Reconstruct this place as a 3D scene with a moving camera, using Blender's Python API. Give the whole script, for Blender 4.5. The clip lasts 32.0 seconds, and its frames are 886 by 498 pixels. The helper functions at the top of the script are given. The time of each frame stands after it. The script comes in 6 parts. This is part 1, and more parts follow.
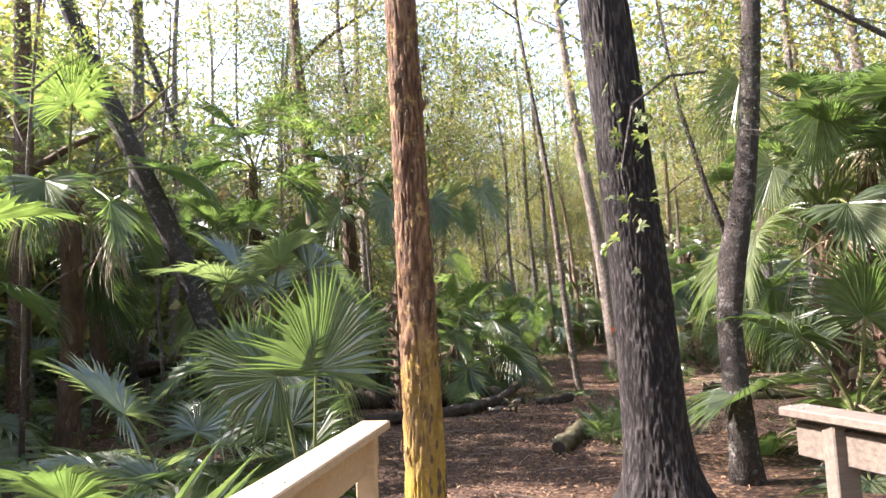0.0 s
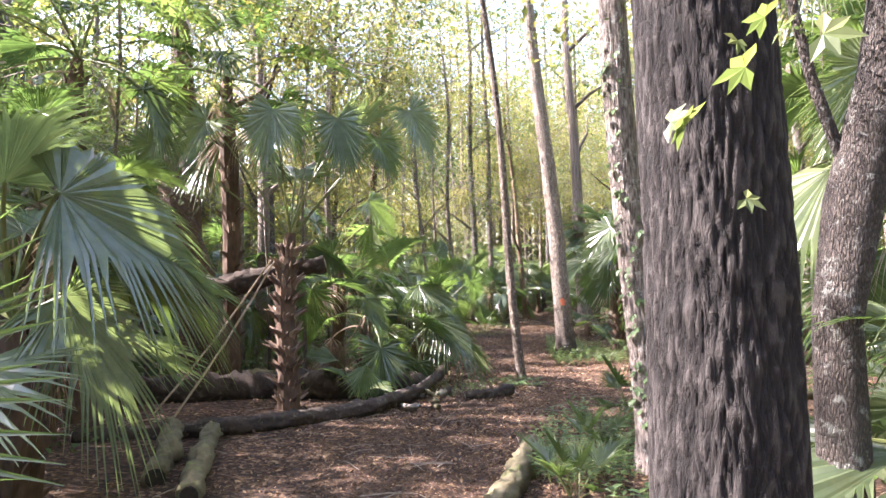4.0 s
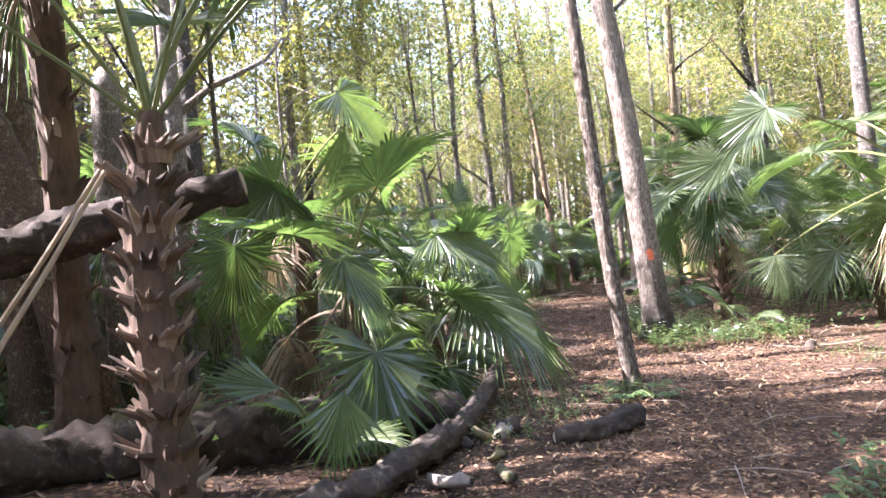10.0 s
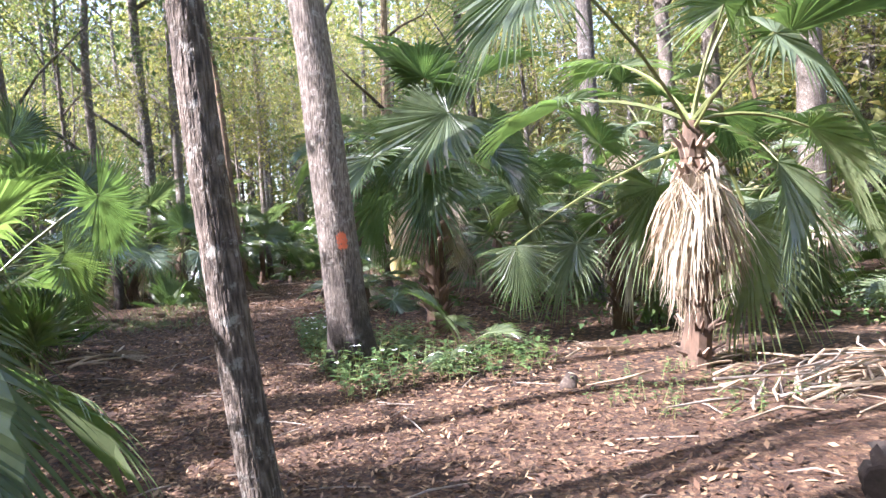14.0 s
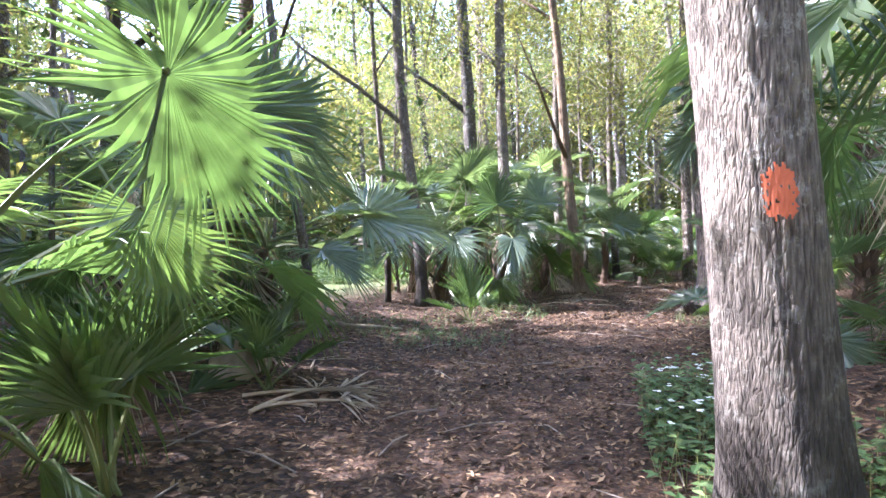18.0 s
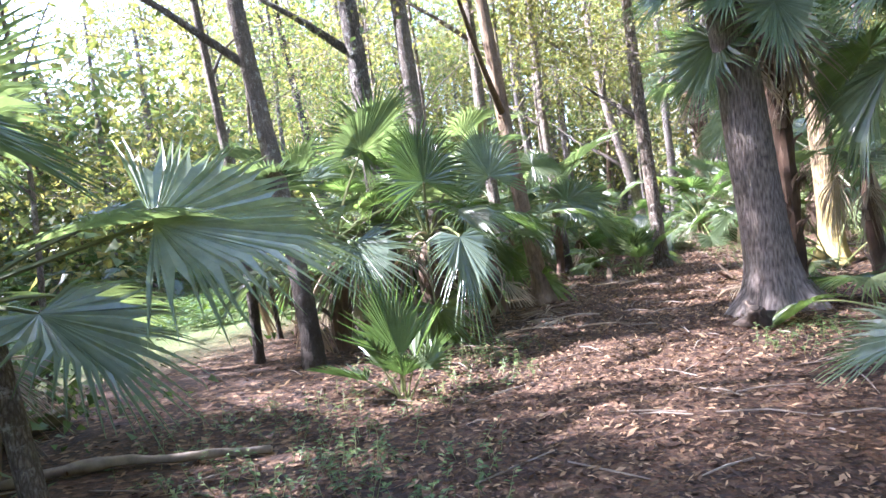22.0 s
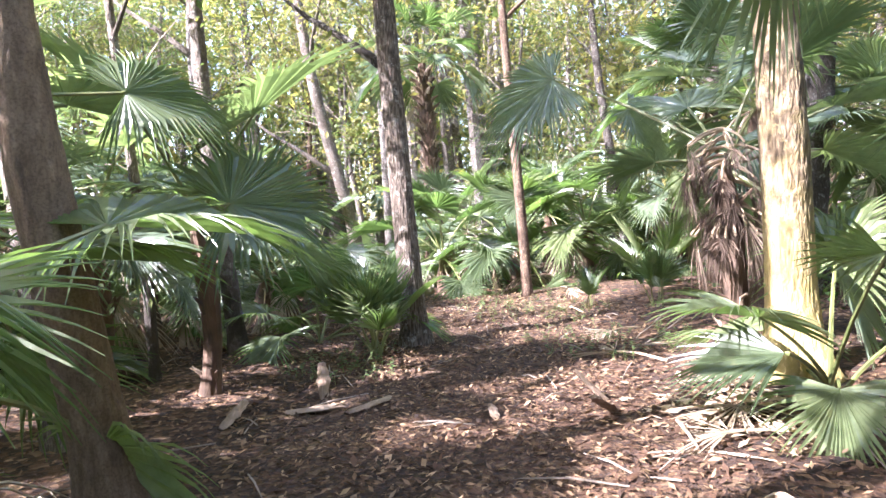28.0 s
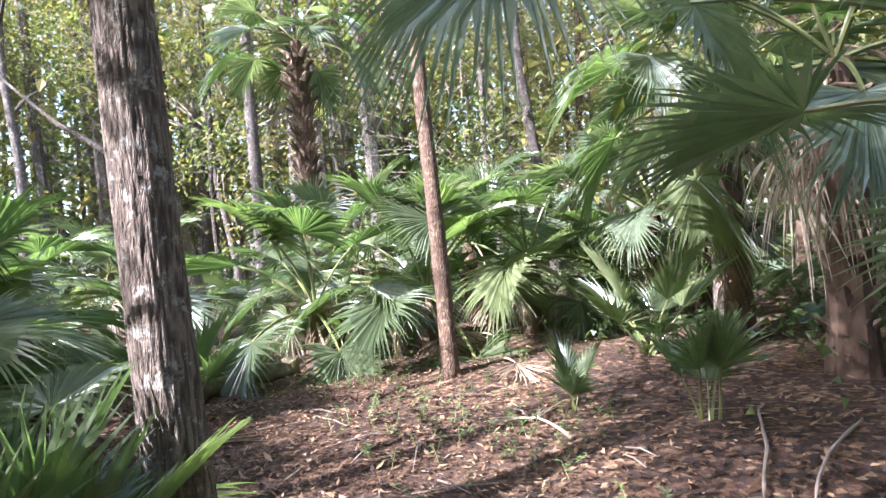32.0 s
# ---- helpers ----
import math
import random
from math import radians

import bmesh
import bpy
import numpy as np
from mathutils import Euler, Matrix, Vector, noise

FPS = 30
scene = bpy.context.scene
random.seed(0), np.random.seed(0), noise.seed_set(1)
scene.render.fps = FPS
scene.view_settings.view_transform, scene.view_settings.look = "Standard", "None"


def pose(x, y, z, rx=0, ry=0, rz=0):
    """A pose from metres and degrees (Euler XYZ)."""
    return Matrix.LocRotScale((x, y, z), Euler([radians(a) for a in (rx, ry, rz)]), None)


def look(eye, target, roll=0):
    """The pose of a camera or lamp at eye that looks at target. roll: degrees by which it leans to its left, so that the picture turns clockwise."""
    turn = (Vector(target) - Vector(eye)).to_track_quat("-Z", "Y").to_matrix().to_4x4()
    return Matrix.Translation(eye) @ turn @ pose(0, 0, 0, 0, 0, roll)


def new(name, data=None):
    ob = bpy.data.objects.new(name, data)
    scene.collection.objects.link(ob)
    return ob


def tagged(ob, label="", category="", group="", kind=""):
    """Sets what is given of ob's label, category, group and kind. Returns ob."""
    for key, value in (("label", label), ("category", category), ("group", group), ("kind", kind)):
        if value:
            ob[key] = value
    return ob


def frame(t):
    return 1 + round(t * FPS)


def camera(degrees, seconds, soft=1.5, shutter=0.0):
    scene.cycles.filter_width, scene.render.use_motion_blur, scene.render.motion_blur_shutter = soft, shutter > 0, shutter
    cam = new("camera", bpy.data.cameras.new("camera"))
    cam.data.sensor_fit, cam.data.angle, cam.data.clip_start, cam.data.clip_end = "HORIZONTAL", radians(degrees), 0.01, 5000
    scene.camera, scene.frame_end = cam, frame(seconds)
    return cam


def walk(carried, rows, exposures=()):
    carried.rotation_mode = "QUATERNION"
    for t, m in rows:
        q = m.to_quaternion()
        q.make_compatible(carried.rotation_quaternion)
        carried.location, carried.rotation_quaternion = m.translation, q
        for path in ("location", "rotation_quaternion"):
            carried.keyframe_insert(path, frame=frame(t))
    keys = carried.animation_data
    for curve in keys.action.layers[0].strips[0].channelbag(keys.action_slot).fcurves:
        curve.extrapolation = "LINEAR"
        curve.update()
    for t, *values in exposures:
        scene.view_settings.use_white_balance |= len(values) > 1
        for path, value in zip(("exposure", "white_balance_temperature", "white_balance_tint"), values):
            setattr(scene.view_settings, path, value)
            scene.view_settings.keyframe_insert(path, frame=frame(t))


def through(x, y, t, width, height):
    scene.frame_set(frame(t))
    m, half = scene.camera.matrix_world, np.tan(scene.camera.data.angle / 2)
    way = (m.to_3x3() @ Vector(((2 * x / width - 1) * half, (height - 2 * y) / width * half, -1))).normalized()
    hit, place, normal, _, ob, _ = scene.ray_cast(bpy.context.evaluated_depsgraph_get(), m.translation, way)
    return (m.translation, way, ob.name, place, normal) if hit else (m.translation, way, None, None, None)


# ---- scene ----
cam = camera(69.1, 32.0)
PATH = [
    (0, (0.206, -0.283, 2.365), (0.133, 1.708, 2.537), -2.8),
    (0.5, (0.230, 0.226, 2.358), (0.219, 2.220, 2.515), -2.1),
    (1, (0.327, 0.649, 2.352), (0.360, 2.643, 2.493), -1.2),
    (1.5, (0.424, 1.048, 2.345), (0.526, 3.040, 2.491), -0.8),
    (2, (0.411, 1.472, 2.339), (0.544, 3.464, 2.460), -1.1),
    (2.5, (0.496, 1.871, 2.332), (0.623, 3.864, 2.447), -0.7),
    (4.5, (0.617, 3.541, 2.405), (0.693, 5.539, 2.421), -0.1),
    (5, (0.645, 3.949, 2.387), (0.634, 5.949, 2.390), -0.3),
    (5.5, (0.522, 4.373, 2.363), (0.481, 6.373, 2.355), -0.6),
    (6, (0.418, 4.810, 2.321), (0.325, 6.808, 2.312), -1.1),
    (6.5, (0.292, 5.248, 2.221), (0.209, 7.246, 2.221), -1.5),
    (7, (0.254, 5.679, 2.155), (0.181, 7.677, 2.152), -2.8),
    (7.5, (0.237, 6.026, 2.075), (0.163, 8.025, 2.082), -3.5),
    (8, (0.226, 6.403, 2.041), (0.163, 8.402, 2.030), -2.7),
    (8.5, (0.259, 6.851, 1.973), (0.211, 8.850, 1.961), -2.2),
    (9, (0.310, 7.387, 1.923), (0.277, 9.387, 1.916), -2.9),
    (9.5, (0.413, 7.940, 1.873), (0.401, 9.940, 1.867), -3.9),
    (10, (0.453, 8.522, 1.802), (0.557, 10.519, 1.792), -4.5),
    (10.5, (0.503, 9.043, 1.773), (0.718, 11.031, 1.759), -4.9),
    (11, (0.561, 9.556, 1.712), (1.004, 11.506, 1.681), -5.2),
    (11.5, (0.781, 10.030, 1.711), (1.352, 11.946, 1.659), -5.3),
    (12, (0.959, 10.552, 1.677), (1.711, 12.404, 1.604), -4.3),
    (12.5, (1.249, 10.977, 1.675), (2.075, 12.796, 1.588), -3.1),
    (13, (1.504, 11.420, 1.664), (2.408, 13.202, 1.577), -2.4),
    (13.5, (1.824, 11.833, 1.599), (2.747, 13.605, 1.519), -1.9),
    (15.5, (2.708, 13.961, 1.274), (3.704, 15.695, 1.282), -4.8),
    (16, (2.921, 14.439, 1.288), (3.637, 16.306, 1.307), -4.5),
    (16.5, (3.073, 14.914, 1.274), (3.563, 16.853, 1.302), -3.2),
    (17, (3.216, 15.444, 1.264), (3.396, 17.436, 1.278), -2.2),
    (17.5, (3.220, 15.982, 1.263), (3.200, 17.982, 1.237), -1.0),
    (18, (3.287, 16.504, 1.267), (3.188, 18.501, 1.221), -0.8),
    (18.5, (3.263, 17.004, 1.318), (3.136, 18.999, 1.267), -1.2),
    (19, (3.274, 17.479, 1.351), (3.089, 19.470, 1.321), -3.4),
    (19.5, (3.230, 17.967, 1.366), (3.034, 19.958, 1.338), -6.2),
    (20, (3.037, 18.477, 1.258), (2.864, 20.469, 1.257), -7.7),
    (20.5, (3.084, 19.100, 1.291), (2.909, 21.093, 1.278), -6.8),
    (21, (3.045, 19.555, 1.274), (2.874, 21.548, 1.261), -6.4),
    (21.5, (3.062, 20.185, 1.276), (3.016, 22.184, 1.244), -6.5),
    (22, (3.136, 20.778, 1.266), (3.342, 22.766, 1.206), -7.3),
    (22.5, (3.203, 21.318, 1.260), (3.527, 23.290, 1.181), -7.3),
    (23, (3.276, 21.839, 1.263), (3.725, 23.786, 1.161), -6.2),
    (23.5, (3.390, 22.320, 1.261), (3.999, 24.223, 1.157), -5.1),
    (24, (3.549, 22.807, 1.254), (4.489, 24.568, 1.127), -5.2),
    (24.5, (3.807, 23.309, 1.227), (4.949, 24.944, 1.086), -5.7),
    (26.5, (4.662, 25.445, 1.199), (5.836, 27.061, 1.089), -4.3),
    (27, (4.824, 25.963, 1.212), (5.982, 27.589, 1.103), -4.5),
    (27.5, (5.014, 26.431, 1.233), (6.118, 28.096, 1.143), -4.9),
    (28, (5.245, 26.923, 1.236), (6.330, 28.601, 1.159), -4.0),
    (28.5, (5.581, 27.382, 1.221), (6.665, 29.061, 1.145), -3.6),
    (29, (5.854, 27.801, 1.301), (6.987, 29.447, 1.226), -3.3),
    (29.5, (6.113, 28.206, 1.278), (7.276, 29.833, 1.249), -4.2),
    (30, (6.464, 28.558, 1.379), (7.684, 30.143, 1.333), -6.2),
    (30.5, (6.518, 29.077, 1.217), (7.829, 30.587, 1.204), -6.6),
    (31, (6.883, 29.421, 1.203), (8.199, 30.927, 1.195), -6.1),
    (31.5, (7.340, 29.812, 1.283), (8.670, 31.306, 1.252), -5.2),
    (32, (7.726, 30.091, 1.315), (9.056, 31.585, 1.291), -4.7),
]
walk(cam, [(t, look(eye, target, roll)) for t, eye, target, roll in PATH],
     [(0, 2.55, 6350, 24), (2, 2.6, 6350, 25), (5, 3.25, 6050, 27), (9, 3.32, 5900, 27), (13, 2.85, 5650, 24), (16, 2.75, 5500, 24), (17, 2.8, 5450, 24), (18, 3.25, 5350, 24), (20, 3.15, 5300, 25), (21, 3.35, 5400, 25), (22, 3.35, 5400, 25), (24, 3.3, 5400, 25), (28, 3.4, 5600, 25), (30, 2.98, 5500, 24), (32, 2.9, 5500, 24)])

# ---- light ----
SUN_YAW, SUN_UP = 82.0, 40.0
sky = bpy.data.worlds.new("sky")
scene.world = sky
sky.use_nodes = True
sky_nodes = sky.node_tree.nodes
sky_tex = sky_nodes.new("ShaderNodeTexSky")
sky_tex.sky_type = "NISHITA"
sky_tex.sun_disc = False
sky_tex.sun_elevation = radians(SUN_UP)
sky_tex.sun_rotation = radians(-SUN_YAW)
sky_tex.dust_density = 2.5
sky_tex.air_density = 1.2
sky.node_tree.links.new(sky_tex.outputs[0], sky_nodes["Background"].inputs[0])
sky_nodes["Background"].inputs[1].default_value = 0.15
sun_data = bpy.data.lights.new("sun", "SUN")
sun_data.energy, sun_data.angle, sun_data.color = 4.4, radians(0.6), (1.0, 0.95, 0.86)
sun = new("sun", sun_data)
to_sun = Vector((-math.sin(radians(SUN_YAW)) * math.cos(radians(SUN_UP)), math.cos(radians(SUN_YAW)) * math.cos(radians(SUN_UP)), math.sin(radians(SUN_UP))))
sun.matrix_world = look(to_sun * 60, (0, 0, 0))
# Gaps in the canopy: the places that the sun reaches, each with its radius.
SUNNY = [((-1.2, 4.75, 1.9), 1.0), ((0.0, 14.5, 1.5), 0.8), ((0.9, 15.5, 1.6), 0.7), ((3.4, 13.7, 0.2), 0.6), ((3.9, 17.9, 0.1), 0.6), ((7.1, 16.5, 1.3), 1.9), ((5.9, 17.4, 2.9), 1.9), ((6.9, 15.2, 0.3), 1.1),
         ((6.2, 17.8, 0.1), 0.6), ((4.3, 19.0, 2.4), 1.2), ((2.2, 24.9, 1.5), 0.9), ((4.65, 24.6, 0.1), 0.6), ((6.4, 28.5, 0.1), 0.7),
         ((9.3, 29.2, 0.6), 0.9), ((10.1, 32.5, 0.1), 0.6), ((9.0, 32.0, 0.1), 0.4), ((9.9, 30.2, 0.2), 0.7), ((13.2, 35.2, 1.5), 2.4), ((11.5, 37.8, 1.4), 2.0), ((11.7, 36.5, 0.9), 1.2), ((4.0, 26.8, 1.6), 0.9),
         ((-1.2, 36.0, 0.2), 3.0), ((0.5, 7.5, 0.4), 0.7), ((5.0, 8.0, 3.5), 1.0), ((-1.2, 12.8, 1.6), 0.7), ((-2.6, 11.8, 0.4), 1.0), ((1.7, 19.3, 0.6), 0.5), ((2.5, 15.2, 3.0), 0.6), ((-0.4, 15.2, 1.9), 1.4), ((0.9, 16.4, 1.5), 1.0), ((-1.3, 16.0, 2.6), 1.0), ((-2.3, 8.0, 2.5), 1.0), ((-1.0, 12.6, 4.3), 1.0), ((2.2, 23.6, 0.1), 0.8), ((7.6, 31.2, 0.2), 0.8)]


def in_sun_gap(p, radius):
    """Whether a clump of leaves at p would stand between the sun and one of the sunny places."""
    for c, r in SUNNY:
        d = Vector(p) - Vector(c)
        along = d.dot(to_sun)
        if along > 0.5 and (d - to_sun * along).length < r + radius:
            return True
    return False



# ---- materials ----
class Nodes:
    """A short way to write a node material."""

    def __init__(self, name, rough=0.8):
        self.mat = bpy.data.materials.new(name)
        self.mat.use_nodes = True
        self.tree = self.mat.node_tree
        self.bsdf = self.tree.nodes["Principled BSDF"]
        self.bsdf.inputs["Roughness"].default_value = rough
        self.place = self.add("ShaderNodeTexCoord").outputs["Object"]

    def add(self, kind, **values):
        node = self.tree.nodes.new(kind)
        for key, value in values.items():
            node.inputs[key.replace("_", " ")].default_value = value
        return node

    def link(self, a, b):
        self.tree.links.new(a, b)

    def stretched(self, scale, source=None):
        m = self.add("ShaderNodeMapping", Scale=scale)
        self.link(source or self.place, m.inputs["Vector"])
        return m.outputs[0]

    def noise(self, scale, detail=4.0, rough=0.6, source=None):
        n = self.add("ShaderNodeTexNoise", Scale=scale, Detail=detail, Roughness=rough)
        self.link(source or self.place, n.inputs["Vector"])
        return n.outputs["Fac"]

    def cells(self, scale, feature="F1", out="Distance", source=None):
        n = self.add("ShaderNodeTexVoronoi", Scale=scale)
        n.feature = feature
        self.link(source or self.place, n.inputs["Vector"])
        return n.outputs[out]

    def ramp(self, fac, *stops):
        n = self.add("ShaderNodeValToRGB")
        e = n.color_ramp.elements
        while len(e) < len(stops):
            e.new(0.5)
        for el, (at, colour) in zip(e, stops):
            el.position, el.color = at, (*colour, 1)
        self.link(fac, n.inputs[0])
        return n.outputs[0]

    def mix(self, fac, a, b, how="MIX"):
        n = self.add("ShaderNodeMix")
        n.data_type, n.blend_type = "RGBA", how
        for value, socket in ((fac, n.inputs[0]), (a, n.inputs[6]), (b, n.inputs[7])):
            if isinstance(value, (int, float)):
                socket.default_value = value
            elif isinstance(value, tuple):
                socket.default_value = (*value, 1)
            else:
                self.link(value, socket)
        return n.outputs[2]

    def scaled(self, socket, by):
        m = self.add("ShaderNodeMath")
        m.operation = "MULTIPLY"
        self.link(socket, m.inputs[0])
        m.inputs[1].default_value = by
        return m.outputs[0]

    def colour(self, socket):
        self.link(socket, self.bsdf.inputs["Base Color"])
        return self

    def bump(self, height, strength=0.5, distance=0.02):
        n = self.add("ShaderNodeBump", Strength=strength, Distance=distance)
        self.link(height, n.inputs["Height"])
        self.link(n.outputs[0], self.bsdf.inputs["Normal"])
        return self


def bark(name, dark, mid, pale, furrow=0.6, lichen=None, across=14.0, foot=None, along=0.13, cracks=0.85, relief=False):
    """Furrowed bark: long ridges up the stem, grey and brown patches, lichen on some."""
    n = Nodes(name, 0.92)
    long = n.stretched((across, across, across * along))
    ridge = n.noise(2.2, 6, 0.68, long)
    crack = n.cells(2.6, "DISTANCE_TO_EDGE", "Distance", n.mix(0.25, long, n.noise(3.0, 2, 0.5, long), "ADD"))
    grain = n.ramp(ridge, (0.32, dark), (0.5, mid), (0.7, pale))
    patch = n.ramp(n.noise(2.3, 4), (0.35, tuple(v * 0.7 for v in mid)), (0.68, pale))
    col = n.mix(0.35, grain, patch)
    col = n.mix(n.ramp(crack, (0.0, (cracks,) * 3), (0.2, (0.0,) * 3)), col, dark)
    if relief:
        # Pale bark crests; the shade in the furrows is painted into the colour.
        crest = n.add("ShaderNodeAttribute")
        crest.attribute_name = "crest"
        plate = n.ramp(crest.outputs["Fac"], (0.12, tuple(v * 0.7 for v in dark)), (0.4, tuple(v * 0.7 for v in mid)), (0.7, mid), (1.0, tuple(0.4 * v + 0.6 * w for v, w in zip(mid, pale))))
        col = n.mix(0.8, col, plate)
    fine = n.noise(90.0, 5, 0.7)
    col = n.mix(n.ramp(fine, (0.38, (0.25 if relief else 0.5,) * 3), (0.55, (0.0,) * 3)), col, dark)
    if lichen:
        spots = n.ramp(n.noise(11.0, 7, 0.75), (0.55, (0.0,) * 3), (0.63, (0.85,) * 3))
        col = n.mix(spots, col, lichen)
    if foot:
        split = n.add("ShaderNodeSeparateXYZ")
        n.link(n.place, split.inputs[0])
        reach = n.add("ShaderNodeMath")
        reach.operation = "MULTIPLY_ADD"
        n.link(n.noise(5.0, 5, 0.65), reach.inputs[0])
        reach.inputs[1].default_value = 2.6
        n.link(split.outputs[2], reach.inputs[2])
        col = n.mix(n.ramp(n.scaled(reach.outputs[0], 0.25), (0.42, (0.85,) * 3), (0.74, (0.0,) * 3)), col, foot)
    high = n.mix(0.6 * cracks, ridge, n.ramp(crack, (0.0, (0.0,) * 3), (0.25, (1.0,) * 3)))
    return n.colour(col).bump(high, furrow, 0.03).mat


def leafy(name, low, high, tint, through=0.35, rough=0.42, random_by="object", streak=0.0, glow_tint=(1.2, 1.28, 0.55), sheen=0.5):
    """Leaf tissue: green varied piece by piece, glossy above, letting sunlight through."""
    n = Nodes(name, rough)
    if random_by == "object":
        pick = n.add("ShaderNodeObjectInfo").outputs["Random"]
    else:
        pick = n.add("ShaderNodeNewGeometry").outputs["Random Per Island"]
    col = n.ramp(pick, (0.0, low), (0.6, high), (1.0, tint))
    blotch = n.noise(9.0, 3)
    col = n.mix(n.ramp(blotch, (0.4, (0.0,) * 3), (0.75, (0.45,) * 3)), col, tuple(v * 0.6 for v in low))
    if streak:
        tips = n.ramp(n.noise(3.0, 5, 0.7), (0.6, (0.0,) * 3), (0.72, (streak,) * 3))
        col = n.mix(tips, col, (0.32, 0.24, 0.10))
    n.colour(col)
    n.bsdf.inputs["Specular IOR Level"].default_value = sheen
    glow = n.add("ShaderNodeBsdfTranslucent")
    n.link(n.mix(1.0, col, glow_tint, "MULTIPLY"), glow.inputs["Color"])
    both = n.add("ShaderNodeMixShader", Fac=through)
    n.link(n.bsdf.outputs[0], both.inputs[1])
    n.link(glow.outputs[0], both.inputs[2])
    n.link(both.outputs[0], n.tree.nodes["Material Output"].inputs["Surface"])
    return n.mat


def plain(name, a, b, scale=6.0, rough=0.85, relief=0.3, squash=(1, 1, 1), fleck=None):
    n = Nodes(name, rough)
    at = n.stretched(squash)
    grain = n.noise(scale, 6, 0.65, at)
    col = n.mix(0.35, n.ramp(grain, (0.3, a), (0.7, b)), n.ramp(n.noise(scale * 0.2, 2), (0.35, a), (0.65, b)))
    if fleck:
        col = n.mix(n.ramp(n.noise(scale * 0.8, 5, 0.7), (0.55, (0.0,) * 3), (0.68, (0.8,) * 3)), col, fleck)
    return n.colour(col).bump(grain, relief, 0.01).mat


def ground_material():
    n = Nodes("leaf litter", 0.95)
    warp = n.add("ShaderNodeMix")
    warp.data_type = "VECTOR"
    warp.inputs[0].default_value = 0.035
    fuzz = n.add("ShaderNodeTexNoise", Scale=14.0, Detail=2.0)
    n.link(n.place, fuzz.inputs["Vector"])
    n.link(n.place, warp.inputs[4])
    n.link(fuzz.outputs["Color"], warp.inputs[5])
    at = warp.outputs[1]
    leaf = n.add("ShaderNodeTexVoronoi", Scale=24.0)
    n.link(at, leaf.inputs["Vector"])
    small = n.add("ShaderNodeTexVoronoi", Scale=52.0)
    n.link(at, small.inputs["Vector"])
    pick = n.add("ShaderNodeSeparateColor")
    n.link(leaf.outputs["Color"], pick.inputs[0])
    pick2 = n.add("ShaderNodeSeparateColor")
    n.link(small.outputs["Color"], pick2.inputs[0])
    litter = n.ramp(pick.outputs[0], (0.0, (0.026, 0.014, 0.008)), (0.4, (0.062, 0.029, 0.0135)), (0.75, (0.125, 0.062, 0.029)), (1.0, (0.32, 0.21, 0.115)))
    mulch = n.ramp(pick2.outputs[1], (0.0, (0.03, 0.0155, 0.009)), (0.5, (0.082, 0.038, 0.0175)), (0.85, (0.15, 0.076, 0.037)), (1.0, (0.34, 0.225, 0.125)))
    trail = n.add("ShaderNodeAttribute")
    trail.attribute_name = "trail"
    col = n.mix(trail.outputs["Fac"], litter, n.mix(0.45, mulch, litter))
    damp = n.ramp(n.noise(0.9, 4), (0.36, (0.45, 0.4, 0.37)), (0.66, (0.92, 0.9, 0.88)))
    col = n.mix(0.9, col, damp, "MULTIPLY")
    grass = n.add("ShaderNodeAttribute")
    grass.attribute_name = "grass"
    green = n.ramp(n.noise(30.0, 5), (0.3, (0.04, 0.07, 0.015)), (0.7, (0.16, 0.2, 0.05)))
    col = n.mix(grass.outputs["Fac"], col, green)
    high = n.mix(0.5, leaf.outputs["Distance"], n.noise(60.0, 4))
    return n.colour(col).bump(high, 0.9, 0.03).mat


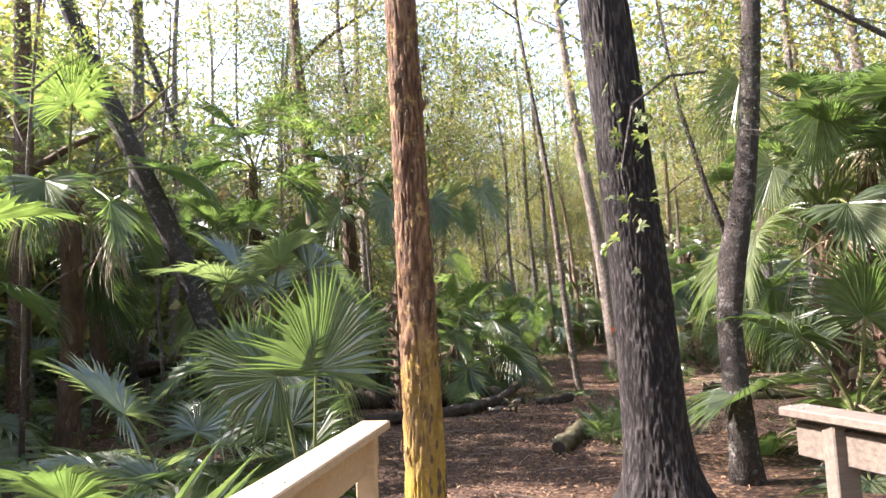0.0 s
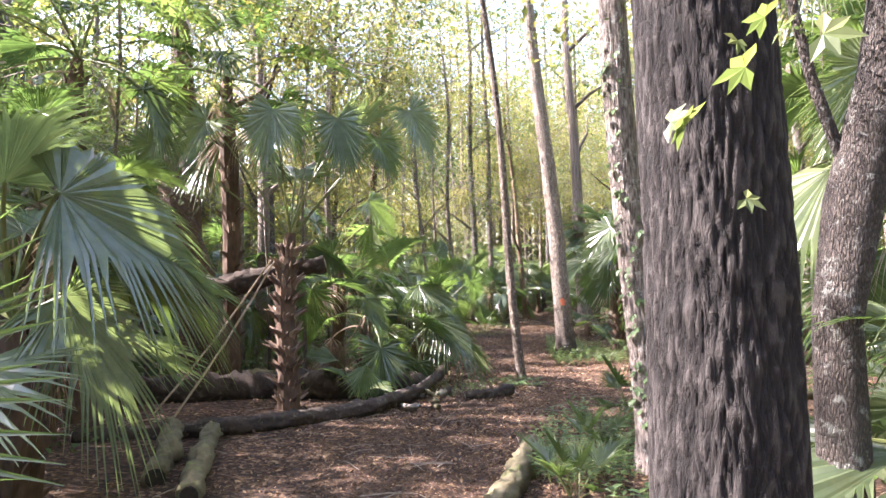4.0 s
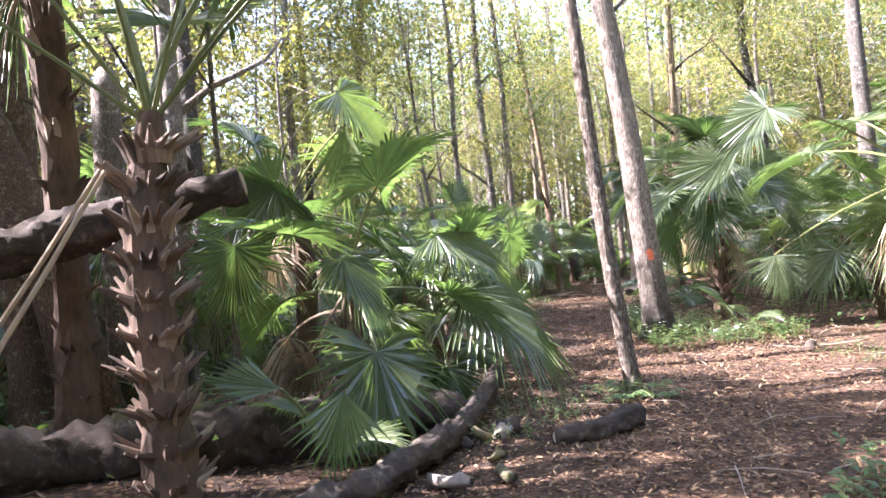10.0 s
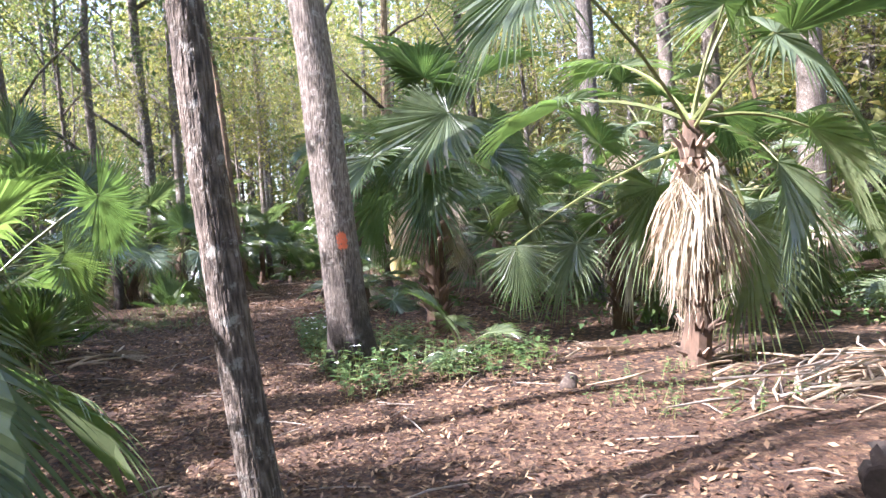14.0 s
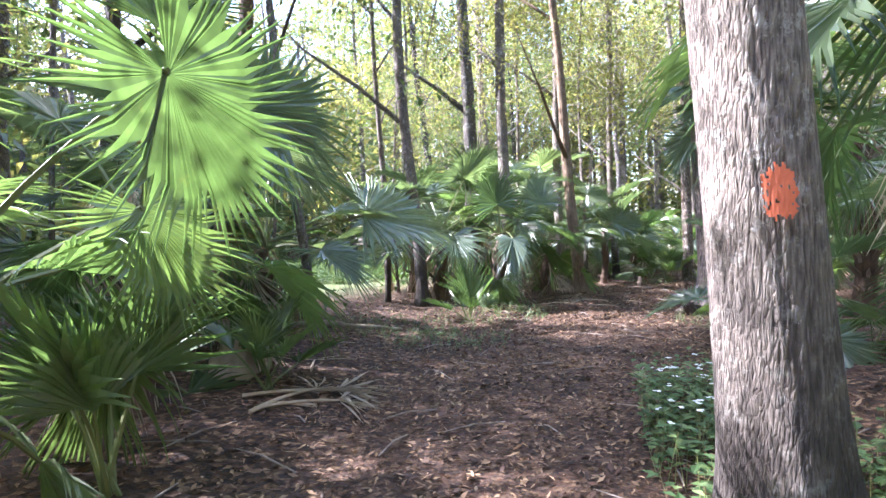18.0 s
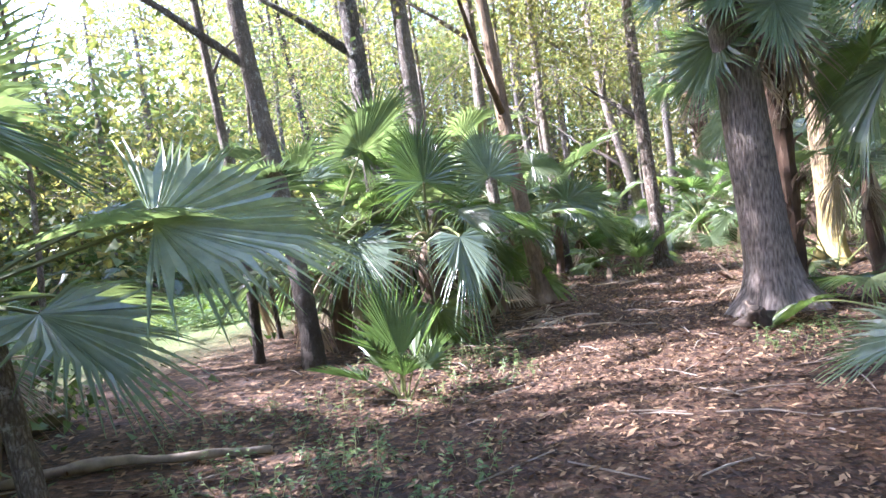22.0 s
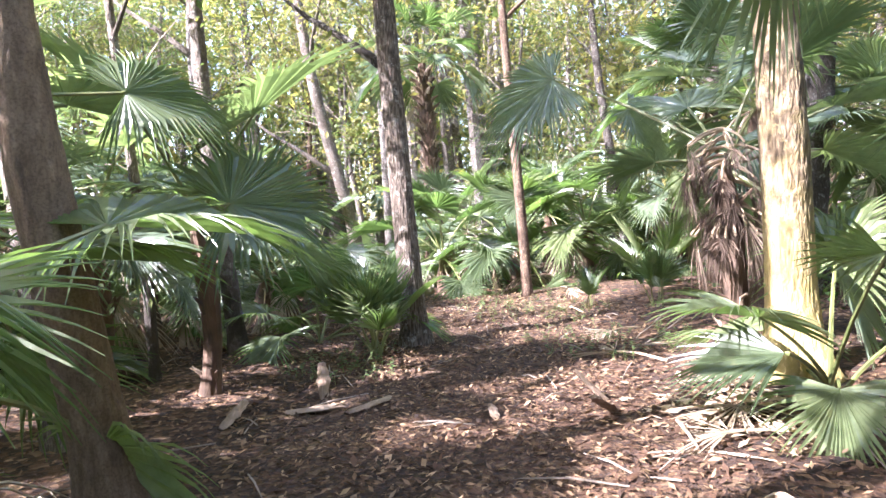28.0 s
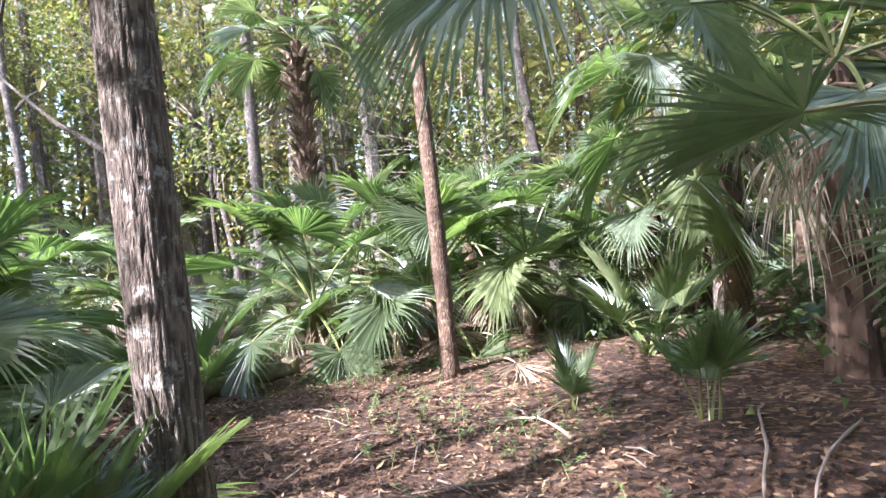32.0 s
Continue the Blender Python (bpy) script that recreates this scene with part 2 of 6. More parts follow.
M = {
    "ground": ground_material(),
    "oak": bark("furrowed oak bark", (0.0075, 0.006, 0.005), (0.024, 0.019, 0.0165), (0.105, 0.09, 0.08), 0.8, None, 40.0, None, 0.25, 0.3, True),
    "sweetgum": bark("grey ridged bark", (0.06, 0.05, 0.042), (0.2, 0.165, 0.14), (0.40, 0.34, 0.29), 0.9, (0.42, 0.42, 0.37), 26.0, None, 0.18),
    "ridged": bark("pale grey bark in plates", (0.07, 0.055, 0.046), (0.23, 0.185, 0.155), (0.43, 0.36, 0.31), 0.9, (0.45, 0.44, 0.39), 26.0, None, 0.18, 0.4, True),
    "dark_foot": bark("pale bark darker towards its foot", (0.07, 0.054, 0.043), (0.21, 0.165, 0.13), (0.42, 0.355, 0.29), 0.9, (0.46, 0.43, 0.37), 26.0, (0.035, 0.026, 0.02), 0.22, 0.5),
    "plated": bark("pale plated bark darker towards its foot", (0.09, 0.068, 0.052), (0.26, 0.208, 0.165), (0.48, 0.41, 0.34), 0.9, (0.5, 0.46, 0.39), 26.0, (0.035, 0.026, 0.02), 0.22, 0.5, True),
    "pale": bark("pale smooth bark", (0.085, 0.065, 0.05), (0.235, 0.185, 0.145), (0.43, 0.365, 0.30), 0.7, (0.46, 0.43, 0.37), 22.0, None, 0.25),
    "dark": bark("dark bark", (0.03, 0.024, 0.02), (0.09, 0.07, 0.056), (0.19, 0.155, 0.13), 0.9, (0.3, 0.3, 0.26), 28.0, None, 0.25),
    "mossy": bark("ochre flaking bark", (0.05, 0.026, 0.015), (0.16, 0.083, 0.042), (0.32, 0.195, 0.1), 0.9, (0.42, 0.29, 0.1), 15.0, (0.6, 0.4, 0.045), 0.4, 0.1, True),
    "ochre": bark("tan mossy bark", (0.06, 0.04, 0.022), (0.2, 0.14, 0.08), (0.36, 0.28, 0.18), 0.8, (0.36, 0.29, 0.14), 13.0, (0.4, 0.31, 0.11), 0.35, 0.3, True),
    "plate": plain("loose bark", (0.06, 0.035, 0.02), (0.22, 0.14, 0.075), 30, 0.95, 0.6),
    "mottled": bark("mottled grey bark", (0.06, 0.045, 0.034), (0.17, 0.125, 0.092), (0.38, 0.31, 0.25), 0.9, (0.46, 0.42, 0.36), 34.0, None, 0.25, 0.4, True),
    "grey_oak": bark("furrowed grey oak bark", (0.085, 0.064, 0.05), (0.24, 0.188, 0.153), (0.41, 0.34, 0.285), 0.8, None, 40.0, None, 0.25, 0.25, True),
    "tan": bark("smooth peeling tan bark", (0.06, 0.038, 0.022), (0.19, 0.125, 0.075), (0.34, 0.245, 0.16), 0.6, None, 9.0, None, 0.3, 0.15),
    "brown": bark("red brown bark", (0.05, 0.03, 0.02), (0.16, 0.095, 0.06), (0.30, 0.2, 0.13), 0.6, (0.27, 0.21, 0.13), 22.0, None, 0.25),
    "frond": leafy("palm leaf", (0.1, 0.132, 0.068), (0.165, 0.203, 0.105), (0.24, 0.275, 0.132), 0.48, 0.26, "object", 0.25, glow_tint=(0.92, 1.22, 0.5), sheen=0.9),
    "blue_frond": leafy("blue green palm leaf", (0.118, 0.16, 0.11), (0.185, 0.235, 0.162), (0.25, 0.3, 0.205), 0.45, 0.25, "object", 0.15, sheen=1.0),
    "petiole": plain("palm stalk", (0.09, 0.12, 0.035), (0.2, 0.2, 0.07), 8, 0.5, 0.1),
    "dead_frond": leafy("dead palm leaf", (0.27, 0.205, 0.135), (0.47, 0.39, 0.28), (0.66, 0.59, 0.45), 0.12, 0.8, glow_tint=(1.1, 0.95, 0.7)),
    "brown_frond": leafy("old brown palm leaf", (0.075, 0.048, 0.033), (0.15, 0.102, 0.072), (0.3, 0.225, 0.165), 0.1, 0.8, glow_tint=(1.1, 0.95, 0.7)),
    "straw": plain("dry stalk", (0.28, 0.19, 0.11), (0.5, 0.39, 0.27), 12, 0.8, 0.2),
    "boots": leafy("palm leaf bases", (0.06, 0.039, 0.027), (0.19, 0.122, 0.082), (0.42, 0.315, 0.23), 0.0, 0.9, "island"),
    "fibre": plain("palm trunk fibre", (0.04, 0.026, 0.017), (0.165, 0.1, 0.064), 16, 0.95, 0.9, (1, 1, 0.35)),
    "yellow_leaf": leafy("autumn canopy leaf", (0.165, 0.182, 0.062), (0.3, 0.287, 0.098), (0.455, 0.362, 0.13), 0.5, 0.5, "island", glow_tint=(1.12, 1.18, 0.74)),
    "green_leaf": leafy("canopy leaf", (0.085, 0.12, 0.048), (0.163, 0.198, 0.076), (0.265, 0.275, 0.103), 0.5, 0.45, "island", glow_tint=(1.08, 1.2, 0.74)),
    "herb": leafy("herb leaf", (0.05, 0.09, 0.028), (0.1, 0.165, 0.055), (0.19, 0.245, 0.09), 0.35, 0.5, "island"),
    "fallen": leafy("fallen leaf", (0.028, 0.014, 0.0075), (0.115, 0.056, 0.026), (0.4, 0.265, 0.145), 0.08, 0.8, "island", glow_tint=(1.1, 0.9, 0.7)),
    "rail": plain("new pine board", (0.42, 0.29, 0.17), (0.62, 0.47, 0.31), 5, 0.6, 0.15, (1, 8, 8)),
    "old_rail": plain("weathered board", (0.075, 0.06, 0.046), (0.2, 0.16, 0.122), 6, 0.85, 0.4, (1, 8, 8)),
    "log": plain("rotting log", (0.02, 0.014, 0.01), (0.085, 0.06, 0.044), 14, 0.97, 1.0, (1, 1, 1), (0.16, 0.13, 0.1)),
    "moss_log": plain("mossy log", (0.05, 0.042, 0.02), (0.2, 0.165, 0.09), 10, 0.97, 1.0, (1, 1, 1), (0.16, 0.19, 0.05)),
    "cut_wood": plain("cut wood", (0.28, 0.2, 0.12), (0.52, 0.41, 0.28), 10, 0.8, 0.2),
    "twig": plain("grey twig", (0.14, 0.105, 0.08), (0.36, 0.3, 0.24), 14, 0.9, 0.2),
    "slab": plain("rotten wood", (0.14, 0.09, 0.055), (0.38, 0.28, 0.2), 16, 0.95, 0.8, (1, 6, 6)),
    "orange": plain("orange paint", (0.55, 0.11, 0.04), (0.75, 0.2, 0.09), 14, 0.7, 0.3),
    "petal": plain("white petal", (0.7, 0.7, 0.66), (0.85, 0.85, 0.8), 20, 0.6, 0.0),
    "steel": plain("zinc screw", (0.2, 0.2, 0.2), (0.4, 0.4, 0.4), 30, 0.4, 0.0),
    "hollow": plain("rotten heartwood", (0.012, 0.009, 0.007), (0.05, 0.035, 0.024), 20, 1.0, 0.6),
}


# ---- tools ----
def mesh_of(name, verts, faces, mats, slots=None, smooth=False):
    me = bpy.data.meshes.new(name)
    me.from_pydata(verts, [], faces)
    for m in mats:
        me.materials.append(M[m])
    if slots is not None:
        me.polygons.foreach_set("material_index", slots)
    if smooth:
        me.polygons.foreach_set("use_smooth", [True] * len(me.polygons))
    me.update()
    return me


def piece(name, me, parent, m=None, label=""):
    ob = new(name, me)
    ob.parent = parent
    if m is not None:
        ob.matrix_basis = m
    return tagged(ob, label)


def base(name, x, y, z, label, category, group=""):
    ob = new(name)
    ob.empty_display_size = 0.1
    ob.matrix_basis = Matrix.Translation((x, y, z))
    return tagged(ob, label, category, group)


class Shape:
    """Gathers tubes, boxes and leaves into one mesh."""

    def __init__(self):
        self.v, self.f, self.s = [], [], []

    def tube(self, points, radii, sides=8, slot=0, rough=0.0, lobes=0, lobe_depth=0.0, cap=True, grain=3.0):
        start, count = len(self.v), len(points)
        pts = [Vector(p) for p in points]
        side = None
        for i, p in enumerate(pts):
            ahead = (pts[min(i + 1, count - 1)] - pts[max(i - 1, 0)]).normalized()
            if side is None:
                side = ahead.orthogonal().normalized()
            side = (side - ahead * side.dot(ahead)).normalized()
            up = ahead.cross(side)
            for k in range(sides):
                a = 2 * math.pi * k / sides
                r = radii[i]
                way = side * math.cos(a) + up * math.sin(a)
                if rough:
                    r *= 1 + rough * noise.noise((p + way * radii[i] * 2) * grain)
                if lobes:
                    d = lobe_depth * max(0.0, 1 - i / max(1, lobes_rows))
                    r *= 1 + d * math.cos(a * lobes + 0.7)
                self.v.append(p + way * r)
        for i in range(count - 1):
            for k in range(sides):
                a, b = start + i * sides + k, start + i * sides + (k + 1) % sides
                self.f.append((a, b, b + sides, a + sides))
                self.s.append(slot)
        if cap:
            self.f.append(tuple(start + k for k in reversed(range(sides))))
            self.f.append(tuple(start + (count - 1) * sides + k for k in range(sides)))
            self.s += [slot, slot]
        return self

    def box(self, m, sx, sy, sz, slot=0, edge=0.006):
        """A board with its edges taken off."""
        bm = bmesh.new()
        bmesh.ops.create_cube(bm, size=1.0, matrix=Matrix.Diagonal((sx, sy, sz, 1)))
        bmesh.ops.bevel(bm, geom=bm.edges, offset=edge, segments=1, affect="EDGES")
        self.take(bm, m, slot)
        return self

    def take(self, bm, m, slot=0):
        start = len(self.v)
        bm.verts.index_update()
        self.v += [m @ v.co for v in bm.verts]
        for f in bm.faces:
            self.f.append(tuple(start + v.index for v in f.verts))
            self.s.append(slot)
        bm.free()

    def leaf(self, at, way, up, length, width, slot=0, bend=0.15):
        """A small pointed leaf, folded a little along its rib."""
        way, up = way.normalized(), up.normalized()
        out = way.cross(up).normalized()
        i = len(self.v)
        mid = at + way * length * 0.5 - up * length * bend * 0.3
        self.v += [at, mid + out * width * 0.5 + up * width * 0.12, at + way * length - up * length * bend, mid - out * width * 0.5 + up * width * 0.12]
        self.f += [(i, i + 1, i + 2), (i, i + 2, i + 3)]
        self.s += [slot, slot]

    def mesh(self, name, mats, smooth=False):
        return mesh_of(name, self.v, self.f, mats, self.s, smooth)


lobes_rows = 4


# ---- palm leaves ----
def fan_mesh(name, elev, stalk, radius, count, spread, bend, droop, mats, ragged=0.0, fold=0.6, low=False, seed=0, cup=0.25, split=False, gather=0.0, join=0.44):
    """A fan leaf: a stalk that rises at elev degrees and bends over, and folded blades that ray out from its end and hang at their tips."""
    rng = random.Random(seed)
    s = Shape()
    p, e = Vector((0, 0, 0)), radians(elev)
    rows, step = [p.copy()], stalk / 5
    for i in range(5):
        e -= radians(bend) / 5
        p = p + Vector((math.cos(e), 0, math.sin(e))) * step
        rows.append(p.copy())
    thick = 0.006 + 0.008 * radius
    s.tube(rows, [thick * (1.5 - 0.13 * i) for i in range(6)], 3 if low else 5, 0, cap=False)
    costa, tip = [], p.copy()
    for i in range(7):
        costa.append((tip.copy(), e))
        e -= radians(bend * 0.9) / 6
        tip = tip + Vector((math.cos(e), 0, math.sin(e))) * radius * 0.42 / 6
    rest = 1 - join
    cuts = (0.0, join, join + 0.55 * rest, 1.0) if low else (0.0, join, join + 0.4 * rest, join + 0.75 * rest, 1.0)
    half = radians(spread) / 2
    gap = 2 * half / count
    hub, rays = len(s.v), []
    s.v.append(p.copy())
    for k in range(count):
        a = -half + gap * (k + 0.5)
        near = max(0.0, 1 - abs(a) / half)
        place, bent = costa[min(6, int(near * 6.99))]
        a += rng.gauss(0, 0.015)
        ahead = Vector((math.cos(bent), 0, math.sin(bent)))
        above = Vector((-math.sin(bent), 0, math.cos(bent)))
        way = (ahead * math.cos(a) + Vector((0, 1, 0)) * math.sin(a) + above * cup * abs(math.sin(a))).normalized()
        length = radius * (0.80 + 0.16 * math.cos(a * 0.6)) * (1 - 0.16 * near) * rng.uniform(0.93, 1.04)
        if ragged and rng.random() < ragged:
            length *= rng.uniform(0.6, 0.88)
        flop = droop * rng.uniform(0.7, 1.35)
        if split:
            way = (way + Vector((rng.gauss(0, 0.1), rng.gauss(0, 0.1), rng.gauss(0, 0.06)))).normalized()
        cross = above.cross(way).normalized()
        normal = way.cross(cross).normalized()
        ray = []
        for c in cuts[1:]:
            q = place + way * length * c
            q = q + Vector((0, 0, -1)) * length * flop * c ** 2.4 - way * length * flop * 0.3 * c ** 3
            q.y *= 1 - gather * min(1.0, c * 1.2)
            w = math.tan(gap * 0.5) * length * min(c, join + 0.06)
            if c > join + 0.01:
                w *= max(0.0, 1 - ((c - join + 0.02) / (rest + 0.02)) ** 1.3) * 0.92
            w = max(w * (0.75 + 0.35 * rng.random() if split else 1.0), 0.0012)
            ray.append((q + cross * w + normal * w * fold, q - normal * w * fold, q - cross * w + normal * w * fold))
        rays.append(ray)
    fused = [c <= join + 0.01 and not split for c in cuts[1:]]
    left = [[0] * len(fused) for _ in rays]
    mids = [[0] * len(fused) for _ in rays]
    right = [[0] * len(fused) for _ in rays]
    for k, ray in enumerate(rays):
        for i, (l, m, r) in enumerate(ray):
            mids[k][i] = len(s.v)
            s.v.append(m)
            left[k][i] = len(s.v)
            s.v.append(l if not fused[i] or k == count - 1 else (l + rays[k + 1][i][2]) / 2)
            if fused[i] and k:
                right[k][i] = left[k - 1][i]
            else:
                right[k][i] = len(s.v)
                s.v.append(r)
    for k in range(count):
        s.f += [(hub, left[k][0], mids[k][0]), (hub, mids[k][0], right[k][0])]
        s.s += [1, 1]
        for i in range(len(fused) - 1):
            s.f += [(left[k][i], left[k][i + 1], mids[k][i + 1], mids[k][i]), (mids[k][i], mids[k][i + 1], right[k][i + 1], right[k][i])]
            s.s += [1, 1]
    return s.mesh(name, mats)


FAN = {}
GREEN, BLUE, DEAD, BROWN = ("petiole", "frond"), ("petiole", "blue_frond"), ("straw", "dead_frond"), ("straw", "brown_frond")
for elev in (80, 60, 40, 20, 0, -25):
    for v in range(2):
        FAN["full", elev, v] = fan_mesh("frond", elev, 0.85, 0.68, 50, 280 - 30 * v, 28 + (60 - elev) * 0.18 + 8 * v, 0.20 + 0.07 * v + max(0, 30 - elev) * 0.004, GREEN, 0.06, seed=elev * 7 + v)
        FAN["blue", elev, v] = fan_mesh("frond", elev, 0.85, 0.68, 48, 265 - 30 * v, 22 + 8 * v, 0.14 + 0.06 * v, BLUE, 0.05, seed=elev * 5 + v + 40)
        FAN["small", elev, v] = fan_mesh("frond", elev, 0.55, 0.6, 22, 165 - 35 * v, 12, 0.04 + 0.05 * v, GREEN, 0.12, 0.8, seed=elev * 3 + v + 9)
        FAN["far", elev, v] = fan_mesh("frond", elev, 0.85, 0.68, 26, 250 - 20 * v, 30 + 10 * v, 0.22 + 0.1 * v, BLUE if v else GREEN, 0.08, 0.5, True, seed=elev * 2 + v + 70)
for v in range(4):
    FAN["dead", v] = fan_mesh("dead_frond", 5 - 22 * v, 0.6, 0.66, 30, 190 - 25 * v, 60 - 5 * v, 0.55 + 0.08 * v, DEAD, 0.4, 0.6, seed=300 + v, cup=-0.3, split=True)
    FAN["hang", v] = fan_mesh("dead_frond", -45 - 9 * v, 0.22, 0.8, 30, 150 - 20 * v, 25, 0.22, DEAD, 0.3, 0.7, seed=360 + v, cup=-0.45, split=True, gather=0.5)
    FAN["flat", v] = fan_mesh("dead_frond", 6 + 3 * v, 0.6, 0.62, 28, 170 - 15 * v, 12 + 2 * v, 0.06, DEAD, 0.35, 0.5, seed=330 + v, cup=0.05, split=True)


def palm_trunk(height, radius, boots, lean=(0.0, 0.0), seed=0, mats=("fibre", "boots")):
    """A palm stem, rough with fibre, and with the split stubs of old leaves where boots is over 0. One mesh: stem and stubs."""
    rng = random.Random(seed)
    s = Shape()
    n = max(4, int(height / 0.22))
    pts, radii = [], []
    for i in range(n + 1):
        u = i / n
        pts.append(Vector((lean[0] * u + 0.04 * math.sin(u * 5 + seed), lean[1] * u + 0.03 * math.cos(u * 4 + seed), -0.12 + u * (height + 0.12))))
        radii.append(radius * (1.25 - 0.3 * min(1, u * 4)) * (1.0 - 0.45 * max(0.0, u - 0.8) / 0.2))
    s.tube(pts, radii, 12, 0, 0.22, grain=7.0)
    for k in range(int(boots * height)):
        u = (k + rng.random()) / max(1, boots * height)
        at = pts[min(n, int(u * n))]
        a = k * 2.4 + rng.uniform(-0.3, 0.3)
        out = Vector((math.cos(a), math.sin(a), 0))
        r = radius * 0.85
        length = rng.uniform(0.07, 0.16) * (1.35 if boots > 20 else 1.0)
        side = Vector((-out.y, out.x, 0))
        up = Vector((0, 0, 1))
        wide = radius * rng.uniform(0.32, 0.46)
        tip = rng.uniform(0.45, 1.05)
        for fork in (-1, 1):
            b0 = at + out * r * 0.75 - up * 0.09
            rows = [b0 + side * fork * wide * 0.45, at + out * (r + 0.012) + side * fork * wide * 0.5, at + out * (r + 0.02 + length * tip) + side * fork * wide * rng.uniform(0.55, 0.95) + up * length * rng.uniform(0.4, 0.8)]
            s.tube(rows, [wide * 0.75, wide * 0.55, wide * 0.16], 5, 1)
    return s.mesh("trunk", mats)


WAY = [row[1] for row in PATH]


def clear(at, az, reach, margin=0.55):
    """Whether a leaf that reaches out from at stays off the walker's way."""
    for u in (0.45, 0.75, 1.0):
        x, y = at[0] + math.cos(radians(az)) * reach * u, at[1] + math.sin(radians(az)) * reach * u
        for (ax, ay, _), (bx, by, _) in zip(WAY, WAY[1:]):
            dx, dy = bx - ax, by - ay
            v = min(1.0, max(0.0, ((x - ax) * dx + (y - ay) * dy) / (dx * dx + dy * dy + 1e-9)))
            if math.hypot(x - ax - v * dx, y - ay - v * dy) < margin:
                return False
    return True


def palm(x, y, height=1.0, radius=0.12, size=1.0, fronds=12, kind="full", dead=3, boots=10, lean=(0.0, 0.0), turn=0.0, span=360.0, lift=0, label="", seed=0, skirt=0, name="sabal_palm", group="palms under the trees", mats=("fibre", "boots"), z=None, extra=()):
    """A cabbage palm: stem, a crown of fan leaves from upright to hanging, and dead leaves below them."""
    rng = random.Random(seed)
    root = base(name, x, y, ground_z(x, y) if z is None else z, label or "green fan palm with drooping leaf tips on the forest floor", "palm tree", group)
    if height > 0.15:
        piece("trunk", palm_trunk(height, radius, boots, lean, seed, mats), root)
    top = Vector((lean[0], lean[1], height))
    order = (80, 60, 40, 20, 0, -25)
    for k in range(fronds):
        u = (k + 0.5) / fronds
        elev = order[min(5, max(0, int(u * 5.2 + rng.uniform(-0.5, 0.5)) + lift))]
        az = turn + (k * 137.5 % 360 - 180) * span / 360 + rng.uniform(-9, 9)
        me = FAN[kind, elev, rng.randrange(2)]
        sz = size * rng.uniform(0.85, 1.1)
        for _ in range(6):
            if clear((x + lean[0], y + lean[1]), az, 1.55 * sz):
                break
            az += 47
        else:
            continue
        piece("frond", me, root, Matrix.Translation(top) @ pose(0, 0, 0, rng.uniform(-16, 16), rng.uniform(-6, 6), az) @ Matrix.Scale(sz, 4))
    for az, elev, sz in extra:
        piece("frond", FAN[kind, elev, 0], root, Matrix.Translation(top) @ pose(0, 0, 0, rng.uniform(-8, 8), 0, az) @ Matrix.Scale(sz, 4))
    for k in range(dead):
        az = turn + k * 360 / max(1, dead) + rng.uniform(-25, 25)
        me = FAN["hang", rng.randrange(4)] if skirt == 1 or (skirt == 2 and k % 2) else FAN["dead", rng.randrange(4)]
        if not clear((x, y), az, 1.0 * size, 0.4):
            continue
        piece("dead_frond", me, root, Matrix.Translation(top - Vector((0, 0, rng.uniform(-0.15, 0.25 if not skirt else 0.45 if dead < 20 else 0.8)))) @ pose(0, 0, 0, rng.uniform(-35, 35) * (0.6 if skirt else 1), rng.uniform(-20, 15) * (0.8 if skirt else 1), az) @ Matrix.Scale(size * rng.uniform(0.55, 1.0), 4), "withered tan leaf")
    return root


def palmetto(x, y, size=1.0, fronds=7, kind="small", turn=0.0, label="", seed=0, lift=0, span=360.0, z=None):
    """A stemless dwarf palmetto: stiff fans on stalks straight from the ground."""
    rng = random.Random(seed)
    root = base("dwarf_palmetto", x, y, (ground_z(x, y) if z is None else z) - 0.02, label or "low dwarf palmetto with stiff green fans in leaf litter", "palmetto", "palmettos on the forest floor")
    for k in range(fronds):
        elev = ((80, 80, 60, 60, 60, 40) if kind == "small" else (80, 60, 60, 40, 40, 20))[min(5, max(0, int((k + 0.5) / fronds * 6) + lift))]
        az = turn + (k * 137.5 % 360 - 180) * span / 360 + rng.uniform(-12, 12)
        if not clear((x, y), az, 1.2 * size, 0.4):
            az += 120
        if not clear((x, y), az, 1.2 * size, 0.4):
            continue
        piece("frond", FAN[kind, elev, rng.randrange(2)], root, pose(rng.uniform(-0.05, 0.05), rng.uniform(-0.05, 0.05), 0, rng.uniform(-14, 14), 0, az) @ Matrix.Scale(size * rng.uniform(0.8, 1.1), 4))
    return root


